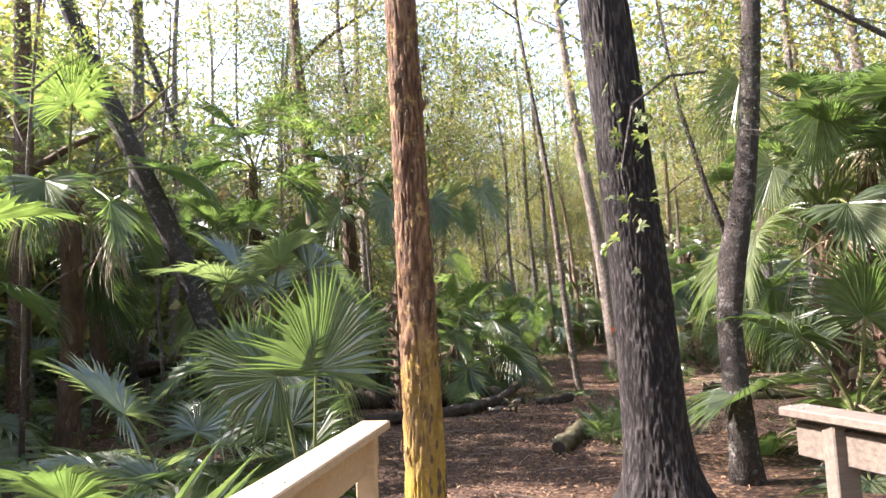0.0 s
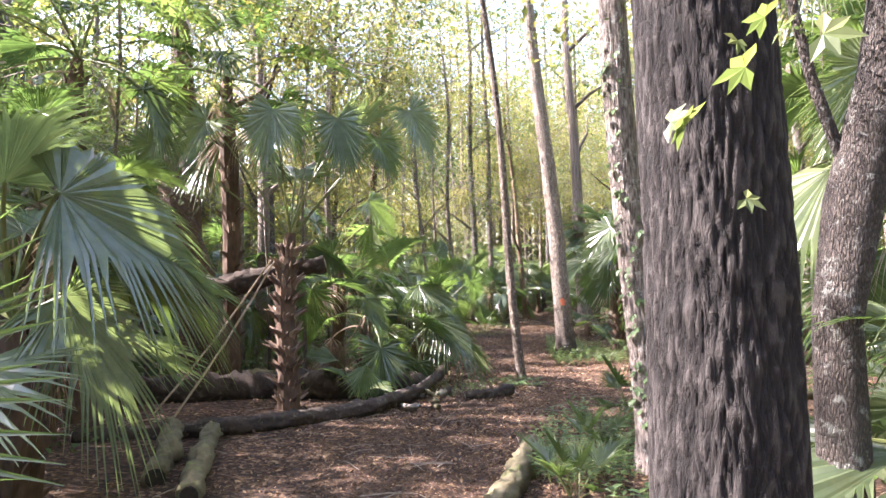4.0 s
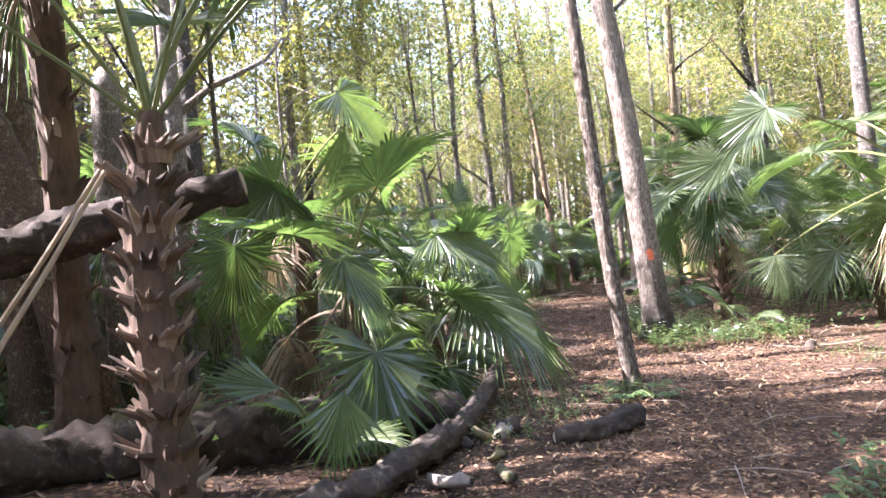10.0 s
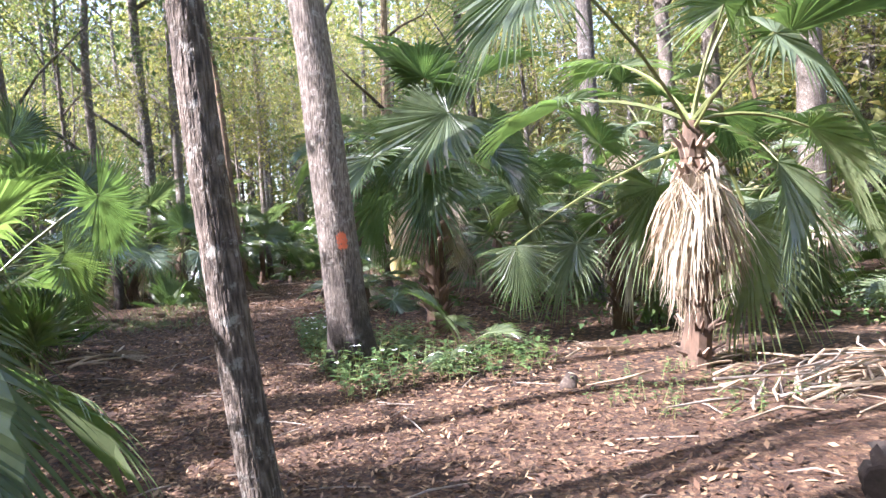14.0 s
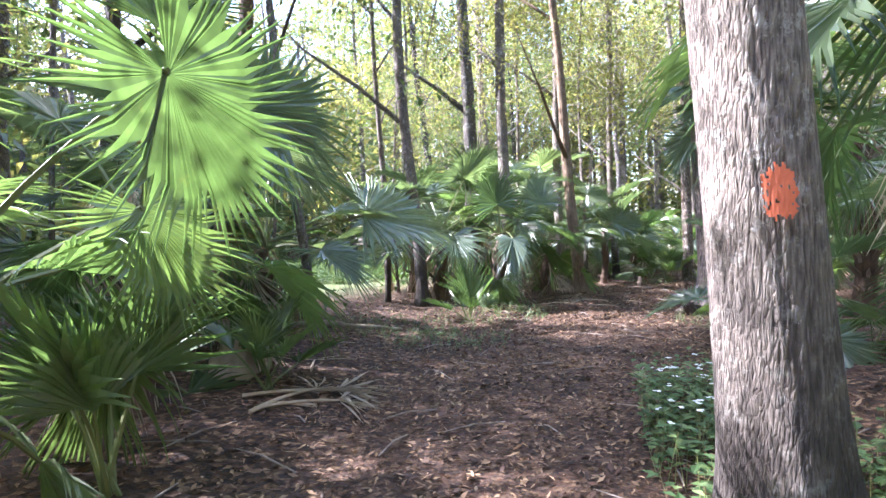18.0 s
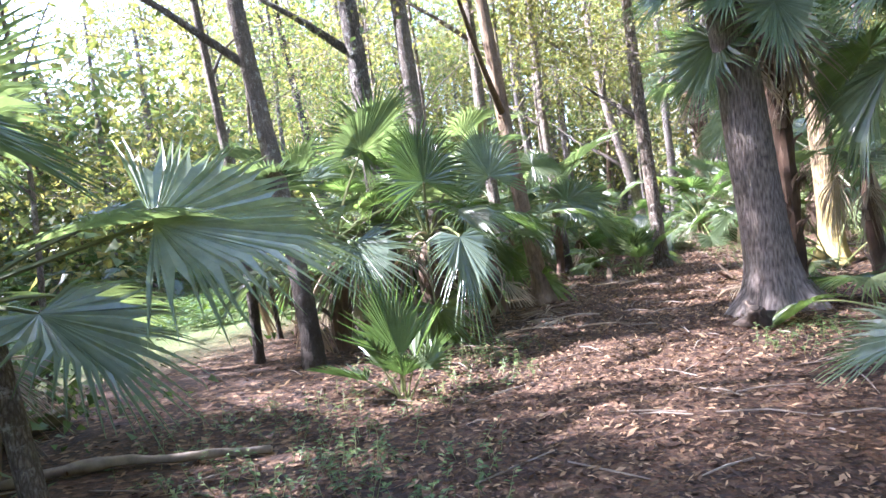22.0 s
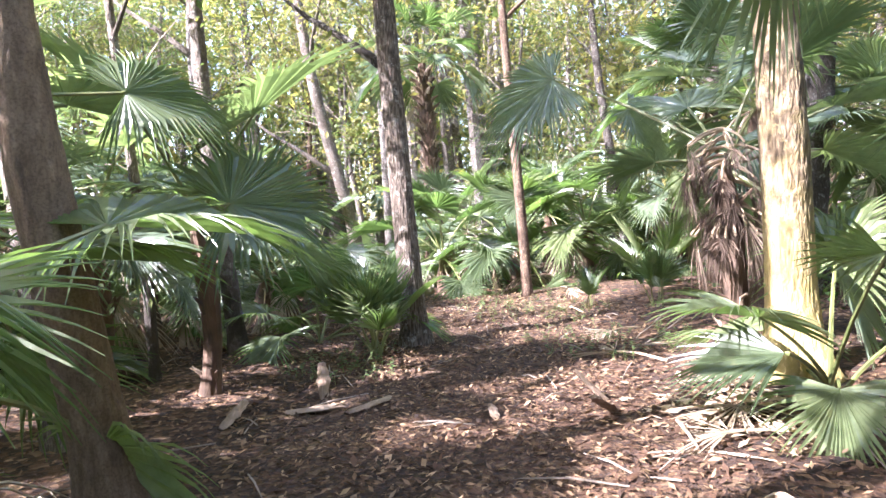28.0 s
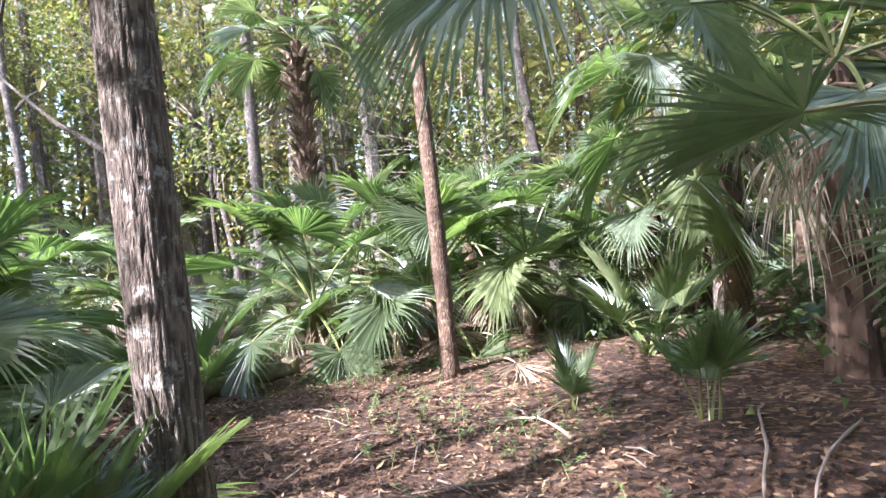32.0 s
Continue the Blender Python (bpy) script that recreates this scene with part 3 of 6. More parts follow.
def aim(root, crown, hub, tip, face, droop=0.2, spread=250, mats=GREEN, count=46, ragged=0.08, seed=0, label="", sag=0.1):
    """One chosen leaf of a palm: a stalk from the crown to the hub, and blades that ray out towards the tip and hang at their ends."""
    hub, tip, crown = Vector(hub), Vector(tip), Vector(crown)
    x = (tip - hub).normalized()
    size = (tip - hub).length / 1.12
    y = Vector(face).cross(x).normalized()
    z = x.cross(y)
    m = Matrix((x, y, z)).transposed()
    me = fan_mesh("frond", 0, 0.02, size, count, spread, 10, 0.0, mats, ragged, 0.45, seed=seed + 900, cup=0.18, join=0.38 if mats in (DEAD, BROWN) else 0.52, split=mats in (DEAD, BROWN), gather=0.55 if mats in (DEAD, BROWN) else 0.0)
    for v in me.vertices:
        r = min(1.3, v.co.length / size)
        v.co = m @ v.co + hub - root.location
        v.co.z -= droop * size * r ** 2.2
    me.update()
    frond = piece("dead_frond" if mats in (DEAD, BROWN) else "frond", me, root, None, label)
    a, b = crown, hub
    mid = (a + b) / 2 + Vector((0, 0, sag * (b - a).length))
    rows = [a.lerp(mid, u / 4).lerp(mid.lerp(b, u / 4), u / 4) - root.location for u in range(5)]
    thick = 0.008 + 0.006 * size
    piece("stalk", Shape().tube(rows, [thick * 1.5, thick * 1.3, thick * 1.15, thick, thick * 0.9], 5, 0, 0.05).mesh("stalk", (mats[0],)), frond)
    return frond


# ---- trees ----
def foliage_mesh(name, mat, count, spread, leaf, seed, lobed=False):
    """A spray of twigs and leaves in loose clumps."""
    rng = random.Random(seed)
    s = Shape()
    per = 22
    for c in range(count // per):
        d = Vector((rng.gauss(0, 1), rng.gauss(0, 1), rng.gauss(0, 0.7)))
        centre = d * spread * 0.5
        s.tube([centre * 0.55, centre * 0.8 + Vector((0, 0, 0.03)), centre], [0.010, 0.006, 0.003], 3, 0, cap=False)
        for k in range(per):
            at = centre + Vector((rng.gauss(0, 1), rng.gauss(0, 1), rng.gauss(0, 0.6))) * spread * 0.115
            way = Vector((rng.uniform(-1, 1), rng.uniform(-1, 1), rng.uniform(-0.9, 0.35)))
            up = Vector((rng.gauss(0, 0.5), rng.gauss(0, 0.5), 1))
            size = leaf * rng.uniform(0.6, 1.25)
            s.leaf(at, way, up, size, size * (0.75 if lobed else 0.5), 1)
    return s.mesh(name, ("twig", mat))


FOLIAGE = [foliage_mesh("foliage", "yellow_leaf", 1100, 1.7, 0.095, 1), foliage_mesh("foliage", "green_leaf", 1000, 1.6, 0.09, 2),
           foliage_mesh("foliage", "yellow_leaf", 1000, 2.1, 0.1, 3), foliage_mesh("foliage", "green_leaf", 1100, 2.0, 0.1, 4)]


def trunk_line(height, lean, sway, seed, curve=0.0):
    rng = random.Random(seed)
    pts, n = [], max(9, int(height / 0.28))
    ph, ph2 = rng.uniform(0, 6), rng.uniform(0, 6)
    for i in range(n + 1):
        u = i / n
        u = u * (0.35 + 0.65 * u)
        zz = u * height
        pts.append(Vector((lean[0] * zz + sway * (math.sin(zz * 0.8 + ph) - math.sin(ph)) + curve * lean[0] * zz * zz * 0.05,
                           lean[1] * zz + sway * (math.sin(zz * 0.7 + ph2) - math.sin(ph2)), zz - (0.15 if i == 0 else 0))))
    return pts


def ridged_trunk(pts, radii, depth, width, rise, lobes=0, top=5.2, sides=190, seed=0):
    """A near trunk with its bark in relief: braided ridges up the stem, low plates where rise is small, and root folds at the foot."""
    rows, z = [], -0.15
    while z < top:
        rows.append(z)
        z += 0.045 if z < 3.6 else 0.08
    rows += [p.z for p in pts if p.z > top + 0.2]
    s, crest = Shape(), []
    off = Vector((seed * 7.3, seed * 3.1, 0))
    for z in rows:
        k = next((i for i in range(1, len(pts)) if pts[i].z >= z), len(pts) - 1)
        a, b = pts[k - 1], pts[k]
        u = min(1.0, max(0.0, (z - a.z) / max(1e-6, b.z - a.z)))
        c, r = a.lerp(b, u), radii[k - 1] * (1 - u) + radii[k] * u
        for i in range(sides):
            an = 2 * math.pi * i / sides
            way = Vector((math.cos(an), math.sin(an), 0))
            big = noise.noise(way * 1.4 + Vector((0, 0, z * 0.9)) + off)
            q = Vector((way.x * r / width, way.y * r / width, z / (width * rise))) + off
            q += Vector((noise.noise(q * 0.6), noise.noise(q * 0.6 + Vector((9, 0, 0))), 0)) * 0.7
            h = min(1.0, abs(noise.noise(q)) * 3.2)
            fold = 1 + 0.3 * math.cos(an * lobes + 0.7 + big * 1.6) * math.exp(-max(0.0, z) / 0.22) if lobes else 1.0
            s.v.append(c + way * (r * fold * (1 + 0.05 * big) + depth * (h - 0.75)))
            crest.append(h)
    for j in range(len(rows) - 1):
        for i in range(sides):
            a, b = j * sides + i, j * sides + (i + 1) % sides
            s.f.append((a, b, b + sides, a + sides))
            s.s.append(0)
    return s, crest


def tree(x, y, radius, height=12.0, lean=(0.0, 0.0), mat="sweetgum", sway=0.05, flare=1.35, lobes=0, limbs=3, crown=4, crown_from=0.5, label="", seed=0, name="tree", group="forest trees", spread=2.0, leaf=None, sides=14, z=None, bark_relief=None):
    """A forest tree: a tapered, slightly crooked trunk with root flare, limbs, and loose leaf clumps."""
    global lobes_rows
    rng = random.Random(seed + 1000)
    root = base(name, x, y, ground_z(x, y) if z is None else z, label or "slim grey-barked forest tree rooted in leaf litter", "tree", group)
    pts = trunk_line(height, lean, sway, seed)
    radii = []
    for p in pts:
        u = max(0.0, p.z) / height
        radii.append(radius * ((1 - 0.62 * u) + (flare - 1) * math.exp(-max(0.0, p.z) / (radius * 1.05))))
    s = Shape()
    lobes_rows = 5
    if bark_relief:
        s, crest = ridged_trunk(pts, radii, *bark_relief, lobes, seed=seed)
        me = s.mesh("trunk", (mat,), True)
        # Relief height per vertex; the bark material paints its furrow shade from it.
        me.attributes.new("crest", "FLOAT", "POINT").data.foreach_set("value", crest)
    else:
        s.tube(pts, radii, sides, 0, 0.13, lobes, 0.2 if lobes else 0.0, grain=1.1 / max(radius, 0.08))
        me = s.mesh("trunk", (mat,), True)
    piece("trunk", me, root)
    ends = []
    for k in range(limbs):
        i = int(len(pts) * (crown_from + (0.95 - crown_from) * (k + 0.5) / limbs))
        i = min(i, len(pts) - 2)
        a = rng.uniform(0, 2 * math.pi)
        out = Vector((math.cos(a), math.sin(a), 0))
        reach = spread * rng.uniform(0.7, 1.3)
        p0 = pts[i]
        line = [p0, p0 + out * reach * 0.3 + Vector((0, 0, reach * 0.25)), p0 + out * reach * 0.7 + Vector((0.1, 0, reach * 0.5)), p0 + out * reach + Vector((0, 0.1, reach * 0.85))]
        r0 = radii[i] * 0.55
        b = Shape().tube(line, [r0, r0 * 0.7, r0 * 0.45, r0 * 0.2], 6, 0, 0.08)
        piece("limb", b.mesh("limb", (mat,), True), root)
        ends += [line[2], line[3]]
    ends.append(pts[-1])
    for k in range(crown):
        at = rng.choice(ends) + Vector((rng.gauss(0, 0.6), rng.gauss(0, 0.6), rng.gauss(0, 0.5)))
        me = FOLIAGE[leaf if leaf is not None else rng.randrange(4)]
        if in_sun_gap(root.location + at, 0.33 * spread):
            continue
        piece("foliage", me, root, Matrix.Translation(at) @ pose(0, 0, 0, 0, 0, rng.uniform(0, 360)) @ Matrix.Scale(rng.uniform(0.85, 1.35) * spread / 2, 4))
    return root


# ---- ground ----
def smooth(a, b, v):
    u = min(1.0, max(0.0, (v - a) / (b - a)))
    return u * u * (3 - 2 * u)


TRAIL = [(0.6, -6), (0.6, 3), (0.8, 9), (1.6, 12), (3.0, 15.5), (3.5, 19), (4.3, 23.5), (5.7, 27), (7.4, 30), (9.2, 33), (10.2, 37), (9.4, 42), (5, 50)]


def open_view(x, y):
    """Whether a place lies in the gap that opens to the grassy clearing."""
    u = (y - 26.5) / 9.0
    return 0 < u < 1 and abs(x - (1.3 - 2.9 * u)) < 0.7 + 1.3 * u


def trail_gap(x, y):
    """How far a place lies from the middle of the trail."""
    best = 99.0
    for (ax, ay), (bx, by) in zip(TRAIL, TRAIL[1:]):
        dx, dy = bx - ax, by - ay
        u = min(1.0, max(0.0, ((x - ax) * dx + (y - ay) * dy) / (dx * dx + dy * dy)))
        best = min(best, math.hypot(x - ax - u * dx, y - ay - u * dy))
    return best


def ground_z(x, y):
    z = 0.60 - 0.16 * smooth(3, 8, y) - 0.22 * smooth(7.5, 11, y) - 0.22 * smooth(10.5, 19, y)
    d = trail_gap(x, y) if -30 < x < 45 and -15 < y < 65 else 99.0
    rough = smooth(0.6, 2.5, d)
    z += rough * 0.10 * noise.noise((x * 0.5, y * 0.5, 0)) + 0.025 * noise.noise((x * 1.7, y * 1.7, 3))
    return z + rough * 0.06 * smooth(1.0, 4.0, d)


def graded(lo, hi, step, far):
    """Grid lines: fine between lo and hi, wider and wider out to far."""
    mid = list(np.arange(lo, hi + 1e-6, step))
    out, d = [], step
    v = hi
    while v < far:
        d *= 1.28
        v += d
        out.append(v)
    back, d, v = [], step, lo
    while v > -far:
        d *= 1.28
        v -= d
        back.append(v)
    return back[::-1] + mid + out


def make_ground():
    xs, ys = graded(-9, 20, 0.25, 420), graded(-4, 46, 0.25, 420)
    verts = [(x, y, ground_z(x, y)) for y in ys for x in xs]
    w = len(xs)
    faces = [(j * w + i, j * w + i + 1, (j + 1) * w + i + 1, (j + 1) * w + i) for j in range(len(ys) - 1) for i in range(w - 1)]
    me = mesh_of("ground", verts, faces, ("ground",), None, True)
    trail = me.attributes.new("trail", "FLOAT", "POINT")
    grass = me.attributes.new("grass", "FLOAT", "POINT")
    tv, gv = [], []
    for x, y, z in verts:
        if -12 < x < 25 and -8 < y < 60:
            d = trail_gap(x, y) + 0.35 * noise.noise((x * 0.9, y * 0.9, 7))
            side = math.hypot((x - 5.0) / 2.4, (y - 14.6) / 1.8)
            tv.append(max(1 - smooth(0.8, 1.7, d), 1 - smooth(0.7, 1.2, side)))
        else:
            tv.append(0.0)
        gv.append(1 - smooth(4.0, 7.0, math.hypot(x + 3.2, (y - 36) * 0.7)))
    trail.data.foreach_set("value", tv)
    grass.data.foreach_set("value", gv)
    return tagged(new("ground", me), "red-brown leaf litter and mulch trail on the forest floor", "ground", "", "structure")


make_ground()


# ---- boardwalk end ----
def board(name, parent, a, b, width, thick, mat, label="", tilt=0.0):
    """A board laid from a to b."""
    a, b = Vector(a), Vector(b)
    turn = (b - a).to_track_quat("X", "Z").to_matrix().to_4x4()
    s = Shape().box(Matrix.Translation((a + b) / 2) @ turn @ pose(0, 0, 0, tilt), (b - a).length, width, thick)
    me = s.mesh(name, (mat,))
    return piece(name, me, parent, None, label)


def railing(end, start, mat, label, posts):
    root = tagged(new("boardwalk_railing"), label, "railing", "railings of the boardwalk")
    e, s = Vector(end), Vector(start)
    board("top_rail", root, s, e, 0.145, 0.038, mat)
    drop = Vector((0, 0, 0.11))
    board("side_rail", root, s - drop, e - drop - (e - s).normalized() * 0.03, 0.038, 0.14, mat)
    board("side_rail", root, s - drop * 5, e - drop * 5 - (e - s).normalized() * 0.03, 0.038, 0.14, mat)
    for u in posts:
        p = s.lerp(e, u)
        g = ground_z(p.x, p.y) - 0.15
        post = Shape().box(Matrix.Translation((p.x, p.y, (g + p.z - 0.022) / 2)), 0.088, 0.088, p.z - 0.022 - g)
        piece("post", post.mesh("post", (mat,)), root)
    for u in (0.97, 0.93, 0.6):
        for side in (-0.035, 0.035):
            p = s.lerp(e, u) + Vector((side, 0, 0.02))
            sc = Shape().tube([p - Vector((0, 0, 0.003)), p + Vector((0, 0, 0.004))], [0.006, 0.005], 8)
            piece("screw", sc.mesh("screw", ("steel",)), root)
    return root


railing((-0.27, 2.84, 1.81), (-0.70, 0.2, 1.81), "rail", "pale new pine boardwalk railing with scattered leaf debris", (0.1, 0.94))
railing((-0.70, 0.18, 1.81), (-0.95, -2.4, 1.81), "rail", "pale new pine boardwalk railing beside palmettos", (0.05, 0.5))
railing((1.52, 2.5, 1.86), (2.05, 1.2, 1.86), "old_rail", "weathered grey boardwalk railing flaring from the trail", (0.12, 0.85))
railing((2.05, 1.18, 1.86), (1.55, -2.4, 1.86), "old_rail", "weathered grey boardwalk railing", (0.1, 0.6))
deck = tagged(new("boardwalk_deck"), "weathered plank boardwalk deck ending at the mulch trail", "boardwalk", "", "structure")
for k in range(38):
    y = -2.5 + k * 0.145
    plank = Shape().box(Matrix.Identity(4), 2.1 + 0.04 * math.sin(k * 3.7), 0.138, 0.035, 0, 0.004)
    piece("plank", plank.mesh("plank", ("old_rail",)), deck, Matrix.Translation((0.5 + 0.01 * math.sin(k * 5), y, 0.69 - 0.02 * (k > 34))))
for x in (-0.4, 1.4):
    joist = Shape().box(Matrix.Translation((x, 0.25, 0.56)), 0.05, 5.5, 0.22)
    piece("joist", joist.mesh("joist", ("old_rail",)), deck)

# ---- trees beside the trail ----
tree(-0.08, 3.22, 0.115, 9, (0.0, 0.0), "mossy", 0.015, 1.15, limbs=3, crown=6, crown_from=0.6, label="slim tree with flaking ochre bark and yellow lichen at its foot", seed=1, sides=20, bark_relief=(0.012, 0.035, 2.2))
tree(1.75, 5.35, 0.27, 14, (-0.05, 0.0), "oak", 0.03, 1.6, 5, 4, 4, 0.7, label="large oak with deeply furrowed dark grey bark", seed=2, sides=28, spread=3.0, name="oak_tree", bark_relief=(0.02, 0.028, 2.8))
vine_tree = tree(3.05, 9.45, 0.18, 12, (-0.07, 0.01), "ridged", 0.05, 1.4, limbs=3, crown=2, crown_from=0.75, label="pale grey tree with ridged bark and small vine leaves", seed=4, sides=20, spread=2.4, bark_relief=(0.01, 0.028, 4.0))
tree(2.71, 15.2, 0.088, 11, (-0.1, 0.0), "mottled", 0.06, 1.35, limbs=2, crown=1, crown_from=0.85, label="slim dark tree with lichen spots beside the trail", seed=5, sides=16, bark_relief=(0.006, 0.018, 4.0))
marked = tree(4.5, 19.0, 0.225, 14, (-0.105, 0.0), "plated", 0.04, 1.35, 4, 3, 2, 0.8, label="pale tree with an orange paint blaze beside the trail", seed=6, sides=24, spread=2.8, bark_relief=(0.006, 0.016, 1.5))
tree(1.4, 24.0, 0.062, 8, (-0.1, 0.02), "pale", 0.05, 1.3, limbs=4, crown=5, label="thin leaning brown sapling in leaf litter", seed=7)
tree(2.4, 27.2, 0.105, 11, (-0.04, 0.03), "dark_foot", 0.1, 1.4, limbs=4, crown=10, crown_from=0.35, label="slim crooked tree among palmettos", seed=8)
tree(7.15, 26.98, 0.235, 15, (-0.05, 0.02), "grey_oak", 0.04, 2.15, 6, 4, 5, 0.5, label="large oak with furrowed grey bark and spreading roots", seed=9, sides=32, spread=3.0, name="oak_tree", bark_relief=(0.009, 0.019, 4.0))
tree(5.5, 30.0, 0.125, 9, (-0.10, 0.02), "tan", 0.05, 2.3, limbs=4, crown=8, crown_from=0.4, label="leaning brown tree with peeling bark", seed=10, sides=28, bark_relief=(0.007, 0.05, 2.2))
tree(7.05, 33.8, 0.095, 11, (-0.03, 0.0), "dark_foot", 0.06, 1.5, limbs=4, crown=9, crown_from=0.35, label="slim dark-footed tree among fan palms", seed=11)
tree(8.6, 32.75, 0.13, 13, (-0.02, 0.0), "mottled", 0.02, 1.7, limbs=4, crown=10, crown_from=0.3, label="dark tree with pale lichen spots beside the trail", seed=12, sides=18, bark_relief=(0.008, 0.024, 4.0))
tree(11.75, 34.65, 0.085, 9, (-0.008, 0.0), "brown", 0.03, 1.3, limbs=2, crown=3, label="thin brown tree in front of bright palms", seed=13)
tree(9.55, 29.3, 0.165, 11, (0.0, 0.0), "ochre", 0.02, 1.9, 4, 3, 5, label="tree with yellow-ochre mossy bark and a swollen foot", seed=14, sides=22, bark_relief=(0.008, 0.035, 1.3))
tree(-2.8, 8.6, 0.19, 11, (-0.42, 0.05), "dark", 0.05, 1.3, limbs=4, crown=1, crown_from=0.8, label="dark trunk leaning far over the palmettos", seed=15)
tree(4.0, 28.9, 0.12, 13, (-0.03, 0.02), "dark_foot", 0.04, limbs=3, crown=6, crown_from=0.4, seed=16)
tree(5.35, 31.6, 0.105, 13, (-0.03, 0.02), "pale", 0.05, limbs=3, crown=6, crown_from=0.4, seed=17)
tree(3.8, 38.2, 0.16, 14, (-0.04, 0), "pale", 0.05, limbs=4, crown=7, crown_from=0.35, seed=22)
tree(11.5, 39.9, 0.15, 13, (-0.14, 0.02), "pale", 0.08, limbs=4, crown=7, crown_from=0.25, label="pale forked tree leaning over the trail", seed=18)
broad = tree(-3.35, 15.2, 0.23, 13, (-0.05, 0.0), "brown", 0.04, 1.5, 4, 4, 8, 0.45, label="broad brown trunk with a broken leaning stem behind a fallen log", seed=19, sides=20)
snag = Shape().tube([Vector(p) - broad.location for p in ((-3.96, 15.09, 4.31), (-3.91, 15.09, 4.16), (-3.49, 15.05, 3.01), (-3.00, 15.00, 1.68), (-2.62, 14.91, 0.10))], [0.13, 0.2, 0.235, 0.25, 0.27], 18, 0, 0.2, grain=3.0)
piece("broken_stem", snag.mesh("broken_stem", ("brown",), True), broad, None, "dark broken stem leaning beside the trunk")
dead_stem = base("dead_snag", -2.83, 15.92, ground_z(-2.83, 15.92), "bare grey dead snag broken off at the top", "dead tree", "fallen wood")
piece("stem", Shape().tube([(0, 0, -0.1), (0.02, 0, 1.2), (0.0, 0.03, 2.6), (0.03, 0, 3.7), (0.05, 0.02, 3.95)], [0.2, 0.17, 0.165, 0.15, 0.08], 16, 0, 0.22, grain=5.0).mesh("stem", ("pale",), True), dead_stem)
tree(-2.7, 17.5, 0.15, 12, (0.0, 0.0), "pale", 0.04, limbs=4, crown=8, crown_from=0.4, seed=20)
tree(-4.4, 15.0, 0.17, 10, (-0.35, 0.0), "dark", 0.04, limbs=2, crown=1, crown_from=0.8, seed=21)
tree(3.2, 29.0, 0.14, 14, (-0.02, 0.0), "sweetgum", 0.05, limbs=3, crown=3, crown_from=0.3, seed=23)
# Two trees added on the sunward side so their crowns shade the trail.
tree(-2.2, 25.8, 0.13, 12, (0.02, 0.0), "dark", 0.05, limbs=4, crown=9, crown_from=0.42, seed=27)
tree(-1.8, 22.5, 0.12, 12, (0.0, 0.02), "pale", 0.05, limbs=4, crown=8, crown_from=0.42, seed=28)
for k, (x, y) in enumerate(((-4.6, 24.5), (-6.6, 22.6), (-7.6, 16.4), (-5.6, 28.4), (-8.8, 12.6))):
    tree(x, y, 0.13, 12.5, (0.02, 0.0), ("pale", "sweetgum")[k % 2], 0.07, limbs=6, crown=15, crown_from=0.36, spread=2.6, leaf=(0, 2, 1)[k % 3], seed=460 + k, label="forest tree with a full yellow-green crown")
tree(12.5, 21.5, 0.17, 13, (-0.08, 0.0), "pale", 0.04, 1.6, limbs=3, crown=7, seed=24)
tree(14.4, 21.8, 0.2, 13, (-0.1, 0.0), "pale", 0.04, 1.6, limbs=3, crown=7, seed=25)
tree(13.5, 19.3, 0.26, 14, (-0.12, 0.0), "pale", 0.05, 1.5, limbs=3, crown=8, seed=26)

for k, (x, y, h) in enumerate(((5.9, 8.9, 4.0), (7.4, 11.0, 4.6), (6.4, 6.6, 3.4), (-5.3, 8.4, 3.8), (-2.4, 14.0, 5.3), (-3.9, 12.1, 4.9), (-6.6, 11.4, 3.6), (-5.4, 5.6, 2.2))):
    palm(x, y, h, 0.15, 1.35, 15 if x > 0 else 11, "full", 3, 8, seed=140 + k, label="tall fan palm crowned with broad green leaves")

# Thin understorey saplings added sunward for shade; their small leaves dapple the trail.
for k in range(2, 15):
    y = 2.2 + 2.25 * k
    (ax, ay), (bx, by) = next(((a, b) for a, b in zip(TRAIL, TRAIL[1:]) if a[1] <= y <= b[1]))
    x = ax + (bx - ax) * (y - ay) / (by - ay) - 5.3 + 0.7 * math.sin(k * 2.1)
    if not open_view(x, y + 0.6):
        tree(x, y + 0.6, 0.035, 7.0, (0.03 * math.sin(k), 0.02), "dark_foot", 0.08, 1.3, limbs=5, crown=9, crown_from=0.42, seed=420 + k, spread=1.35, sides=8, label="added thin sapling with small yellow-green leaves, for shade")

# More saplings, added sunward of the ground and the oak trunk to shade them.
tree(-1.3, 14.9, 0.035, 7.0, (0.02, 0.0), "dark_foot", 0.06, 1.3, limbs=5, crown=18, crown_from=0.6, spread=1.6, seed=444, sides=8, label="added thin sapling with small yellow-green leaves, for shade")
tree(1.7, 28.1, 0.06, 8.5, (-0.02, 0.0), "dark_foot", 0.06, 1.3, limbs=5, crown=14, crown_from=0.5, spread=1.7, seed=440, label="added slim sapling with a leafy crown, for shade")
tree(6.1, 33.0, 0.05, 8.0, (0.0, 0.02), "dark_foot", 0.06, 1.3, limbs=5, crown=12, crown_from=0.5, spread=1.7, seed=441, label="added slim sapling with a leafy crown, for shade")
tree(4.4, 34.4, 0.06, 8.5, (0.0, 0.0), "dark_foot", 0.06, 1.3, limbs=6, crown=20, crown_from=0.5, spread=1.9, seed=443, label="added slim sapling with a leafy crown, for shade")
tree(7.3, 35.3, 0.05, 8.5, (0.0, 0.02), "dark_foot", 0.06, 1.3, limbs=5, crown=12, crown_from=0.5, spread=1.7, seed=442, label="added slim sapling with a leafy crown, for shade")

